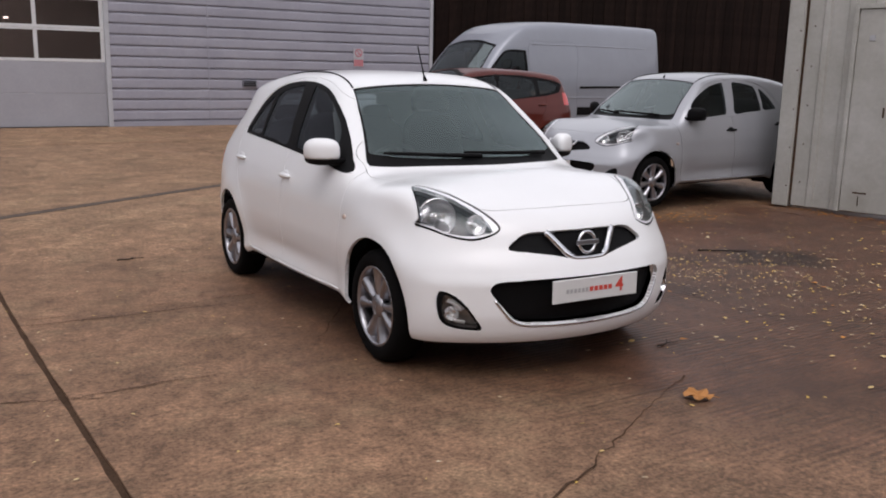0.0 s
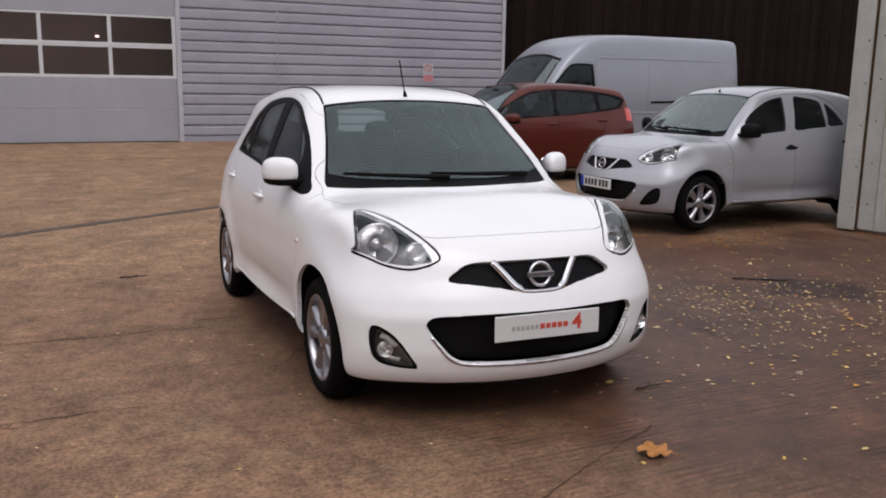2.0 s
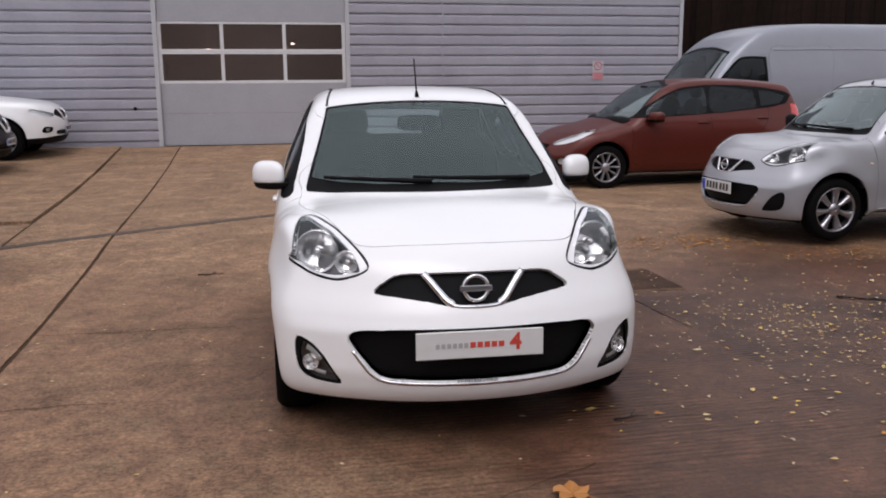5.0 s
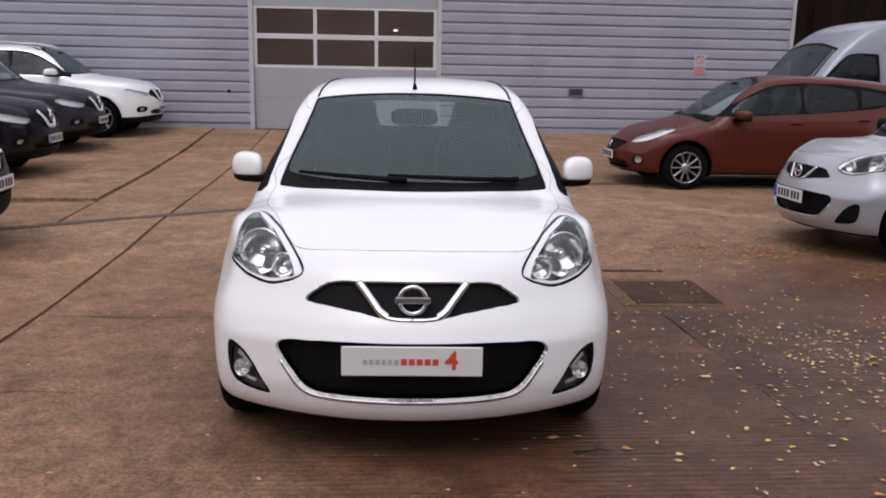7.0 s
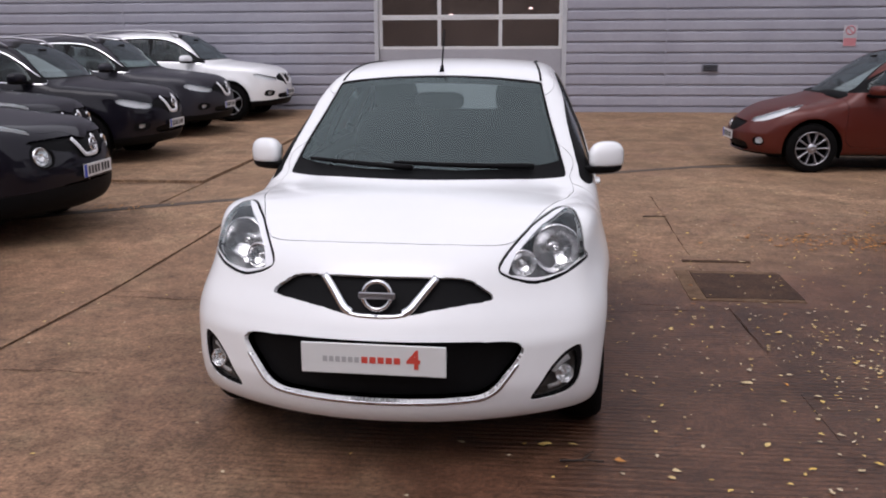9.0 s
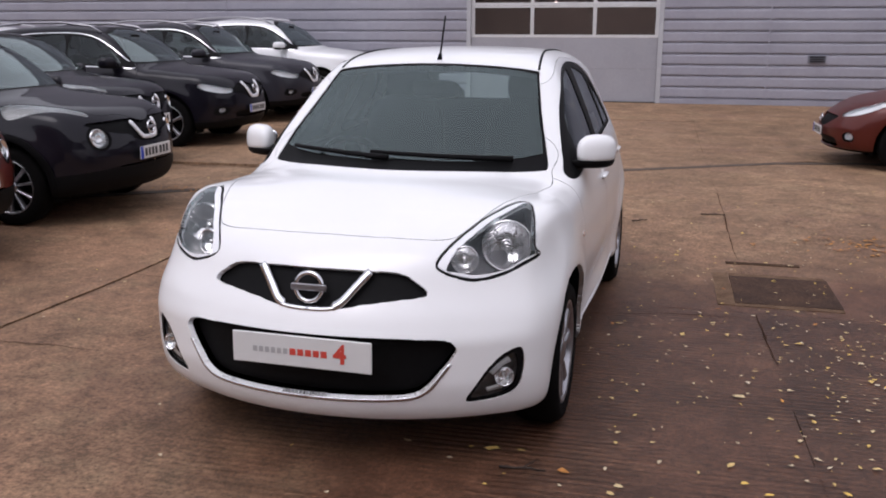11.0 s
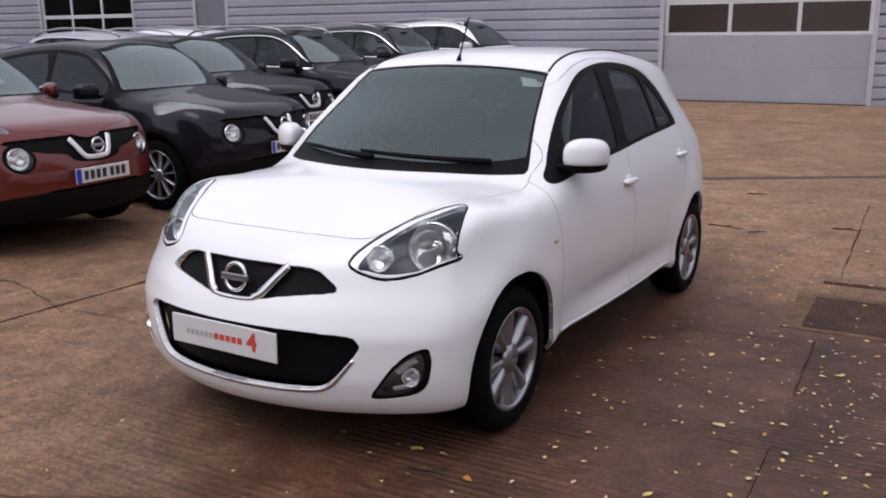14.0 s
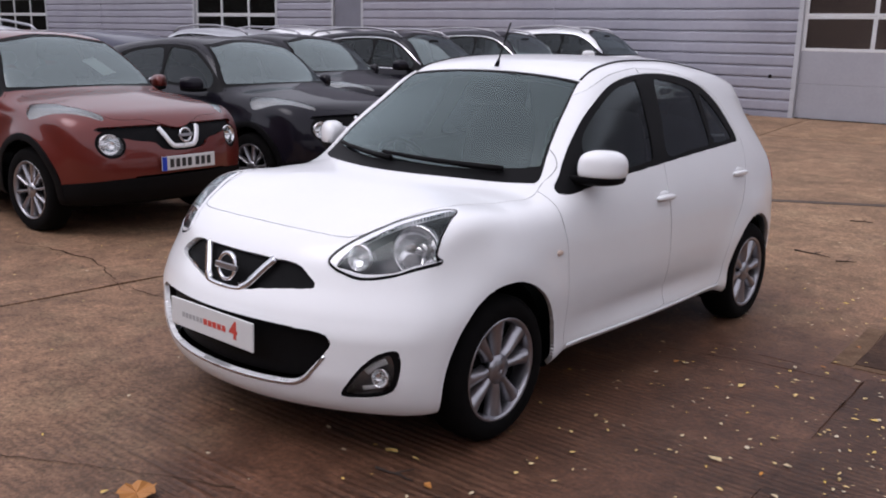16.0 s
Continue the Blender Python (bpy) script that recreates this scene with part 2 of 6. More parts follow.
class Shape:
    """The skin of a car body: the smooth meeting of its front, rear, side and top faces. s runs back from the nose, y to the left, z up."""

    def __init__(self, c):
        self.c = c
        self.top, self.front, self.rear = curve(c["top"]), curve(c["front"]), curve(c["rear"])
        self.plan, self.tumble = curve(c["plan"]), curve(c["tumble"])
        self.crown = curve(c["crown"])

    def field(self, p):
        c, k = self.c, self.c.get("round", 0.04)
        s, y, z = p[..., 0], np.abs(p[..., 1]), p[..., 2]
        u = y / c["half"]
        back = c.get("screen", 0) * u ** 2 * np.clip((c["sweep"][1] - s) / (c["sweep"][1] - c["sweep"][0]), 0, 1) * np.clip((s - 0.45) / 0.4, 0, 1)
        t = self.top(s - back)
        slope = (self.top(s - back + 0.02) - self.top(s - back - 0.02)) / 0.04
        roof = (z - t + self.crown(s) * u ** 2.2) / np.sqrt(1 + np.minimum(slope * slope, 9))
        w = self.plan(s) - self.tumble(z)
        for a in (c["axle"], c["axle"] + c["base"]):
            rr = np.hypot(s - a, z - c["hub"])
            w = w + c.get("flare", 0.02) * np.exp(-((rr - c["arch"] - 0.02) / 0.11) ** 2) * (z < 2)
        for s0, z0, ds, dz, amount in c.get("bulges", ()):
            w = w + amount * np.exp(-((s - s0) / ds) ** 2 - ((z - z0) / dz) ** 2)
        side = y - w
        bow, power = c["bow"]
        nose = (self.front(z) + bow * y ** power - s) / np.sqrt(1 + (bow * power * y ** (power - 1)) ** 2)
        bow, power = c["tail"]
        tail = (s - self.rear(z) + bow * y ** power) / np.sqrt(1 + (bow * power * y ** (power - 1)) ** 2)
        between = np.clip((s - c["axle"] - 0.25) / 0.2, 0, 1) * np.clip((c["axle"] + c["base"] - 0.25 - s) / 0.2, 0, 1)
        under = c["under"] + c.get("sill", 0.0) * between - z
        g = np.stack([roof, side, nose, tail, under])
        top = g.max(0)
        return top + k * np.log(np.exp((g - top) / k).sum(0))

    def normal(self, p):
        e, n = 1e-3, np.empty_like(p)
        for i in range(3):
            d = np.zeros(3)
            d[i] = e
            n[..., i] = self.field(p + d) - self.field(p - d)
        return n / np.maximum(np.linalg.norm(n, axis=-1, keepdims=True), 1e-9)

    def skin(self, step):
        """A closed skin of triangles, about step metres across."""
        c = self.c
        high = max(k[1] for k in c["top"]) + 0.08
        na, nb, nc = (int(v / step) for v in (c["length"], 2 * c["half"], high - c["under"]))
        grid, faces, index = [], [], {}

        def at(i, j, k):
            if (i, j, k) not in index:
                index[i, j, k] = len(grid)
                grid.append((i, j, k))
            return index[i, j, k]
        for i in range(na):
            for j in range(nb):
                faces.append((at(i, j, nc), at(i, j + 1, nc), at(i + 1, j + 1, nc), at(i + 1, j, nc)))
                faces.append((at(i, j, 0), at(i + 1, j, 0), at(i + 1, j + 1, 0), at(i, j + 1, 0)))
            for k in range(nc):
                faces.append((at(i, 0, k), at(i, 0, k + 1), at(i + 1, 0, k + 1), at(i + 1, 0, k)))
                faces.append((at(i, nb, k), at(i + 1, nb, k), at(i + 1, nb, k + 1), at(i, nb, k + 1)))
        for j in range(nb):
            for k in range(nc):
                faces.append((at(0, j, k), at(0, j + 1, k), at(0, j + 1, k + 1), at(0, j, k + 1)))
                faces.append((at(na, j, k), at(na, j, k + 1), at(na, j + 1, k + 1), at(na, j + 1, k)))
        g = np.array(grid, float)
        box = np.stack([g[:, 0] / na * (c["length"] + 0.1) - 0.05, (g[:, 1] / nb * 2 - 1) * (c["half"] + 0.05),
                        c["under"] - 0.05 + g[:, 2] / nc * (high + 0.05 - c["under"])], 1)
        core = box * (1, 0, 0)
        core[:, 0] = 0.55 + g[:, 0] / na * (c["length"] - 1.1)
        core[:, 2] = c.get("core", 0.55)
        lo, hi = np.zeros(len(g)), np.full(len(g), 1.4)
        for _ in range(24):
            mid = (lo + hi) / 2
            out = self.field(core + (box - core) * mid[:, None]) > 0
            hi, lo = np.where(out, mid, hi), np.where(out, lo, mid)
        v = core + (box - core) * lo[:, None]
        f = np.array(faces)
        return v, np.concatenate([f[:, [0, 1, 2]], f[:, [0, 2, 3]]])


def outline(points, sharp=False, steps=6):
    """A closed outline through the points, rounded unless it is sharp."""
    p = np.array(points, float)
    if sharp:
        return p
    a, b, c, d = np.roll(p, 1, 0), p, np.roll(p, -1, 0), np.roll(p, -2, 0)
    t = (np.arange(steps) / steps)[None, :, None]
    a, b, c, d = (q[:, None] for q in (a, b, c, d))
    return (0.5 * (2 * b + (c - a) * t + (2 * a - 5 * b + 4 * c - d) * t ** 2 + (3 * b - a - 3 * c + d) * t ** 3)).reshape(-1, 2)


def inside(q, poly):
    """How far the points q lie inside the outline; negative outside."""
    near = ((q > poly.min(0) - 0.12) & (q < poly.max(0) + 0.12)).all(1)
    if not near.all():
        out = np.full(len(q), -0.12)
        if near.any():
            out[near] = inside(q[near], poly)
        return out
    best, odd = np.full(len(q), 1e9), np.zeros(len(q), bool)
    for a, b in zip(poly, np.roll(poly, -1, 0)):
        ab = b - a
        t = np.clip(((q - a) @ ab) / max(ab @ ab, 1e-12), 0, 1)
        best = np.minimum(best, np.hypot(*(q - a - t[:, None] * ab).T))
        cross = (a[1] > q[:, 1]) != (b[1] > q[:, 1])
        with np.errstate(divide="ignore", invalid="ignore"):
            odd ^= cross & (q[:, 0] < (b[0] - a[0]) * (q[:, 1] - a[1]) / (b[1] - a[1]) + a[0])
    return np.where(odd, best, -best)


class Skin:
    """A skin that is cut into regions along outlines."""

    def __init__(self, shape, step):
        self.shape = shape
        self.v, t = shape.skin(step)
        self.regions = {"body": t}

    def cut(self, source, name, far):
        """Moves what lies where far(points) > 0 from the region source to the region name."""
        t = self.regions[source]
        used = np.unique(t)
        d = np.full(len(self.v), -1.0)
        d[used] = far(self.v[used])
        d = np.where(np.abs(d) < 1e-5, 1e-5, d)
        pos = d[t] > 0
        n = pos.sum(1)
        into, rest = [t[n == 3]], [t[n == 0]]
        for count in (1, 2):
            m, lone = t[n == count], pos[n == count] if count == 1 else ~pos[n == count]
            if not len(m):
                continue
            r = lone.argmax(1)
            i = np.arange(len(m))
            a, b, c = m[i, r], m[i, (r + 1) % 3], m[i, (r + 2) % 3]
            p, q = self.split(a, b, d), self.split(a, c, d)
            (into if count == 1 else rest).append(np.stack([a, p, q], 1))
            (rest if count == 1 else into).extend([np.stack([p, b, c], 1), np.stack([p, c, q], 1)])
        self.regions[source] = np.concatenate(rest)
        self.regions[name] = np.concatenate([self.regions.get(name, np.zeros((0, 3), int)), *into])

    def split(self, a, b, d):
        lo, hi = np.minimum(a, b), np.maximum(a, b)
        key = lo.astype(np.int64) * 10_000_000 + hi
        if not hasattr(self, "made"):
            self.made = {}
        out = np.empty(len(a), int)
        fresh = []
        for i, k in enumerate(key):
            j = self.made.get(k)
            if j is None:
                t = d[lo[i]] / (d[lo[i]] - d[hi[i]])
                t = min(max(t, 0.02), 0.98)
                j = len(self.v) + len(fresh)
                fresh.append(self.v[lo[i]] * (1 - t) + self.v[hi[i]] * t)
                self.made[k] = j
            out[i] = j
        if fresh:
            self.v = np.concatenate([self.v, np.array(fresh)])
        return out

    def piece(self, name, push=0.0, gap=0.0, flange=0.0):
        """Vertices, triangles and normals of a region: pushed inwards, its edge drawn back by gap and turned in by flange."""
        t = self.regions[name]
        used, t = np.unique(t, return_inverse=True)
        t = t.reshape(-1, 3)
        v = self.v[used]
        n = self.shape.normal(v)
        e = np.concatenate([t[:, [0, 1]], t[:, [1, 2]], t[:, [2, 0]]])
        key = np.sort(e, 1)
        _, first, count = np.unique(key[:, 0] * 10_000_000 + key[:, 1], return_index=True, return_counts=True)
        rim = e[first[count == 1]]
        if gap or flange:
            mid = v[t].mean(1)
            pull = np.zeros_like(v)
            for i in range(3):
                np.add.at(pull, t[:, i], mid - v[t[:, i]])
            pull -= (pull * n).sum(1, keepdims=True) * n
            pull /= np.maximum(np.linalg.norm(pull, axis=1, keepdims=True), 1e-9)
            b = np.unique(rim)
            v[b] += pull[b] * gap
        v = v - n * push
        if flange:
            k = len(v)
            number = np.full(k, -1)
            number[b] = np.arange(len(b))
            v = np.concatenate([v, v[b], v[b] - n[b] * flange])
            n = np.concatenate([n, -pull[b], -pull[b]])
            i, j = k + number[rim[:, 0]], k + number[rim[:, 1]]
            m = len(b)
            t = np.concatenate([t, np.stack([j, i, i + m], 1), np.stack([j, i + m, j + m], 1)])
        return v, t, n


def view(kind, points, lim, sharp=False, sweep=None):
    """What lies inside an outline that is drawn from the front, the rear, the side or above."""
    poly = outline(points, sharp)

    def far(p):
        s, y, z = p[:, 0], np.abs(p[:, 1]), p[:, 2]
        if kind == "side":
            return np.minimum(inside(np.stack([s, z], 1), poly), y - lim)
        if kind == "front":
            d = np.minimum(inside(np.stack([y, z], 1), poly), lim - s)
            return d if sweep is None else np.minimum(d, (s - sweep[0] - sweep[1] * y * y) * 0.6)
        if kind == "lamp":
            return np.minimum(inside(np.stack([0.8 * s + 0.48 * y + 0.34 * z, 0.43 * z - 0.9 * y], 1), poly), np.minimum(lim - s, z - 0.6))
        if kind == "rear":
            return np.minimum(inside(np.stack([y, z], 1), poly), s - lim)
        return np.minimum(inside(np.stack([s, y], 1), poly), z - lim)
    return far


# Near-white in place of chrome: paints in the bright reflections of rims and strips.
PAINTED_CHROME = material("painted_bright_chrome", (0.82, 0.82, 0.84), 0.3, metal=0.12)


def wheel(parent, x, y, spec, kind, lod=1):
    """A wheel under a car: tyre and rim, its face at +y or -y."""
    r, rim, w = spec["wheel"], spec["wheel"] * spec.get("rim", 0.665), spec.get("tread", 0.09)
    out = 1 if y > 0 else -1
    hub = new("wheel", None)
    hub.parent = parent
    hub.matrix_basis = pose(x, y, spec["hub"], 0, random.uniform(0, 60), 0 if out > 0 else 180)
    n = 40 if lod else 28
    v, f = revolve([(rim - 0.005, -w), (rim + 0.01, -w - 0.004), (r * 0.9, -w - 0.006), (r - 0.012, -w + 0.012), (r, -w + 0.035), (r, w - 0.035), (r - 0.012, w - 0.012), (r * 0.9, w + 0.004), (rim + 0.012, w + 0.002), (rim - 0.005, w - 0.006)], n)
    tyre = mesh_object("tyre", v, f, RUBBER, hub)
    v, f = revolve([(rim - 0.012, -w * 0.6), (rim + 0.002, -w * 0.6), (rim + 0.004, w - 0.004), (rim - 0.006, w), (rim - 0.014, w - 0.012)], n)
    mesh_object("rim", v, f, ALLOY, hub)
    v, f = revolve([(0.001, w * 0.1), (rim - 0.012, w * 0.1), (rim - 0.012, w * 0.1 - 0.01), (0.001, w * 0.1 - 0.01)], 24)
    mesh_object("brake_disc", v, f, MATT, hub)
    spokes, wide, tip = {"alloy": (8, 0.20, 0.39), "cover": (7, 0.30, 0.46), "multi": (10, 0.10, 0.17), "twin": (5, 0.26, 0.30)}[kind]
    face = w - 0.012
    v, f = revolve([(0.001, face + 0.004), (0.028, face + 0.004), (0.036, face - 0.002), (0.06, face - 0.006), (0.062, face - 0.03), (0.001, face - 0.03)], 20)
    mesh_object("hub_cap", v, f, ALLOY, hub)
    rings = [(0.045, face - 0.012), (rim * 0.45, face - 0.004), (rim * 0.75, face - 0.004), (rim - 0.008, face - 0.002)]
    for i in range(spokes):
        a = 2 * math.pi * i / spokes + (0.13 if kind == "alloy" and i % 2 else 0)
        sv, sf = [], []
        for j, (rad, yy) in enumerate(rings):
            t = j / (len(rings) - 1)
            half = (0.019 if kind != "multi" else 0.011) * (1 - t) + t * rad * tip * 0.5
            if kind == "alloy" and j == 1:
                half *= 0.86
            for k, (off, dy) in enumerate(((-1, -0.05), (-0.8, -0.003), (0, 0.004), (0.8, -0.003), (1, -0.05))):
                sv.append((rad * math.cos(a) - off * half * math.sin(a), yy + dy, rad * math.sin(a) + off * half * math.cos(a)))
        for j in range(len(rings) - 1):
            for k in range(4):
                sf.append((j * 5 + k, (j + 1) * 5 + k, (j + 1) * 5 + k + 1, j * 5 + k + 1))
        mesh_object("spoke", sv, sf, ALLOY, hub)
    return hub


def plate(parent, x, y, z, pitch, kind, turn=0.0):
    """A number plate at the nose with its letters as plain bars."""
    base = part("number_plate", box(-0.004, 0.004, -0.26, 0.26, -0.056, 0.056, 0.003), PLATE_WHITE, parent, "white plate with plain bars for its letters", m=pose(x, y, z, 0, pitch, turn))
    if kind == "reg":
        part("blue_band", box(0.004, 0.0055, -0.258, -0.212, -0.054, 0.054), BLUE_BAND, base)
        for i in range(7):
            c = -0.165 + i * 0.057 + (0.018 if i > 3 else 0)
            part("bar", box(0.004, 0.0055, c - 0.019, c + 0.019, -0.034, 0.034), INK, base)
    else:
        for i in range(6):
            c = -0.173 + i * 0.023
            part("grey_bar", box(0.004, 0.0055, c - 0.008, c + 0.008, -0.012, 0.008), INK_GREY, base)
        for i in range(5):
            c = -0.030 + i * 0.029
            part("red_bar", box(0.004, 0.0055, c - 0.011, c + 0.011, -0.013, 0.010), INK_RED, base)
        font = bpy.data.curves.new("figure", "FONT")
        font.body, font.size, font.extrude, font.offset, font.align_x, font.align_y = "4", 0.095, 0.0008, 0.0025, "CENTER", "CENTER"
        ob = new("figure", font)
        ob.data.materials.append(INK_RED)
        ob.parent = base
        ob.matrix_basis = Matrix.Translation((0.0052, 0.145, 0.002)) @ Euler((radians(90), 0, radians(90))).to_matrix().to_4x4()
    return base


def badge(parent, x, y, z, r, pitch, turn=0.0):
    """A round chrome badge with a bar across."""
    v, f = revolve([(r, -0.004), (r, 0.006), (r * 0.93, 0.010), (r * 0.80, 0.010), (r * 0.73, 0.006), (r * 0.73, -0.004)], 32)
    b = mesh_object("badge", v, f, CHROME, parent, "round chrome badge with a bar across", m=pose(x, y, z, 0, pitch, 0) @ pose(0, 0, 0, 0, 0, -90 + turn))
    part("badge_bar", box(-r * 1.14, r * 1.14, 0.0, 0.013, -r * 0.2, r * 0.2, 0.003), ALLOY, b)
    return b


def ribbon(shape, pts, half, lift, mat, name, parent, mid, flat="front"):
    """A raised bar that lies on the skin along points of the front view (y, z), or of the side view (s, z)."""
    k = np.array(pts, float)
    u = np.arange(len(k), dtype=float)
    fx, fy = curve(np.stack([u, k[:, 0]], 1)), curve(np.stack([u, k[:, 1]], 1))
    t = np.linspace(0, len(k) - 1, (len(k) - 1) * 5 + 1)
    p = np.stack([fx(t), fy(t)], 1)
    d = np.gradient(p, axis=0)
    d /= np.linalg.norm(d, axis=1, keepdims=True)
    nrm = np.stack([-d[:, 1], d[:, 0]], 1)
    rows = []
    low = min(-0.01, lift - 0.006)
    for off, up in ((-1, low), (-0.9, lift), (0.9, lift), (1, low)):
        q = p + nrm * off * half
        rows.append(drop(shape, q, flat) + 0)
        n = shape.normal(rows[-1])
        rows[-1] = rows[-1] + n * up
    k = len(p)
    v = np.concatenate(rows)
    f = [(r * k + i, r * k + i + 1, (r + 1) * k + i + 1, (r + 1) * k + i) for r in range(3) for i in range(k - 1)]
    f += [(0, k, 2 * k, 3 * k), (4 * k - 1, 3 * k - 1, 2 * k - 1, k - 1)]
    return mesh_object(name, local(v, mid), f, mat, parent)


def drop(shape, q, flat="front"):
    """Points of the skin that lie behind points of the front or side view."""
    q = np.asarray(q, float)
    if flat == "front":
        a = np.stack([np.full(len(q), -0.3), q[:, 0], q[:, 1]], 1)
        d = np.array([1.0, 0, 0])
        far = 2.2
    else:
        sign = -1.0 if flat == "right" else 1.0
        a = np.stack([q[:, 0], np.full(len(q), sign * 1.4), q[:, 1]], 1)
        d = np.array([0, -sign, 0])
        far = 1.3
    t = np.linspace(0, far, 161)
    f = shape.field(a[:, None] + t[None, :, None] * d)
    i = np.maximum((f < 0).argmax(1), 1)
    lo, hi = t[i - 1], t[i]
    for _ in range(18):
        m = (lo + hi) / 2
        o = shape.field(a + m[:, None] * d) > 0
        lo, hi = np.where(o, m, lo), np.where(o, hi, m)
    return a + lo[:, None] * d


def local(v, mid):
    """From nose-based places to the car's own axes: x forward from between the axles."""
    return np.stack([mid - v[:, 0], v[:, 1], v[:, 2]], 1)


def housing(v, t, back, mat, parent):
    """The inside of a lamp: a floor set back behind the lens, and the walls round it."""
    e = np.concatenate([t[:, [0, 1]], t[:, [1, 2]], t[:, [2, 0]]])
    key = np.sort(e, 1)
    _, first, count = np.unique(key[:, 0] * 10_000_000 + key[:, 1], return_index=True, return_counts=True)
    rim = e[first[count == 1]]
    k, d = len(v), np.array(back)
    walls = np.concatenate([v, v + d])
    mesh_object("lamp_housing", v + d, t, mat, parent)
    mesh_object("lamp_wall", walls, np.stack([rim[:, 1], rim[:, 0], rim[:, 0] + k, rim[:, 1] + k], 1), mat, parent)


def car(name, spec, paint, m, label, group="", step=0.03, fine=False, rims="twin", handle=None, glass=None, plate_kind="reg", seats=True, caps=None, edging=None):
    """A car with body, panels, glass, lamps, grille, wheels and cabin, standing at the pose m."""
    shape, mid = Shape(spec), spec["axle"] + spec["base"] / 2
    thing = tagged(new(name, None), label, "van" if "van" in name else "car", group)
    thing.matrix_basis = m
    skin = Skin(shape, step)
    for a in (spec["axle"], spec["axle"] + spec["base"]):
        skin.cut("body", "void", lambda p, a=a: np.minimum(spec["arch"] - np.hypot(p[:, 0] - a, (p[:, 2] - spec["hub"]) * 0.97), np.abs(p[:, 1]) - spec["half"] + 0.30))
    skin.cut("body", "underbody", lambda p: np.minimum(-shape.normal(p)[:, 2] - 0.75, 0.4 - p[:, 2]))
    for source, region, kind, pts, lim, *more in spec["cuts"]:
        skin.cut(source, region, view(kind, pts, lim, *more))
    looks = {"body": (paint, 0, 0.0025, 0.02), "underbody": (MATT, 0, 0, 0), "windscreen": (glass or GLASS, 0.004, 0, 0), "screen_surround": (PLASTIC, 0.003, 0, 0.032),
             "window_frame": (edging or PLASTIC, 0.004, 0, 0.032), "front_window": (SIDE_GLASS, 0.008, 0, 0), "rear_window": (spec.get("rear_glass", DARK_GLASS), 0.008, 0, 0), "quarter_window": (spec.get("rear_glass", DARK_GLASS), 0.008, 0, 0),
             "tail_window": (spec.get("tail_glass", DARK_GLASS), 0.006, 0, 0), "bonnet": (paint, 0, 0.0025, 0.02), "front_door": (paint, 0, 0.0025, 0.02), "rear_door": (paint, 0, 0.0025, 0.02),
             "headlamp": (LENS, 0.002, 0.002, 0.012), "lamp_seal": (PLASTIC, 0.004, 0, 0), "headlamp_rim": (PAINTED_CHROME, 0.002, 0.002, 0.02), "upper_grille": (PLASTIC, 0.025, 0, 0), "lower_grille": (PLASTIC, 0.045, 0, 0),
             "fog_lamp": (LENS, 0.012, 0, 0), "fog_surround": (PLASTIC, 0.003, 0, 0.01), "fog_recess": (PLASTIC, 0.02, 0, 0), "tail_lamp": (TAIL_RED, -0.003, 0, 0.01), "cladding": (PLASTIC, -0.008, 0, 0.012),
             "black_trim": (PLASTIC, 0.002, 0, 0), "panel": (paint, 0, 0.0025, 0.02), "chin": (PLASTIC, -0.004, 0, 0.01), "daylight": (CHROME, -0.002, 0, 0.005)}
    both = {"front_window", "rear_window", "quarter_window", "window_frame", "front_door", "rear_door", "headlamp", "headlamp_rim", "lamp_seal", "fog_lamp", "fog_surround", "fog_recess", "tail_lamp", "daylight", "panel", "cladding"}
    for region, t in list(skin.regions.items()):
        if region == "void" or not len(t):
            continue
        mat, push, gap, flange = looks[region]
        side = skin.v[t].mean(1)[:, 1] > 0
        for sub in ((side, ~side) if region in both else (np.ones(len(t), bool),)):
            if not sub.any():
                continue
            skin.regions["now"] = t[sub]
            v, f, n = skin.piece("now", push, gap, flange)
            ob = mesh_object(region, local(v, mid), f, mat, thing, normals=n * (-1, 1, 1))
            if region in ("headlamp", "fog_lamp"):
                tub = spec.get("lamp_tub", (0.06, 0.03, -0.03)) if region == "headlamp" else spec.get("fog_tub", (0.05, 0.0, 0.0))
                v, f, n = skin.piece("now", 0.014 if region == "fog_lamp" else 0.004)
                housing(local(v, mid), f, Vector((-tub[0], -tub[1] * (1 if v[:, 1].mean() > 0 else -1), tub[2])), spec.get("lamp_inside" if region == "headlamp" else "fog_inside", LAMP_HOUSING), ob)
        skin.regions.pop("now", None)
    # lining of the cabin, behind the panels
    pieces = [skin.regions[r] for r in ("body", "front_door", "rear_door", "panel", "window_frame", "daylight", "screen_surround") if r in skin.regions]
    t = np.concatenate(pieces)
    c = skin.v[t].mean(1)
    cab = spec["cabin"]
    skin.regions["now"] = t[(c[:, 2] > 0.6) & (c[:, 0] > cab[0]) & (c[:, 0] < cab[1])]
    v, f, n = skin.piece("now", 0.03)
    mesh_object("cabin_lining", local(v, mid), f[:, ::-1], TRIM_GREY, thing, normals=n * (1, -1, -1))
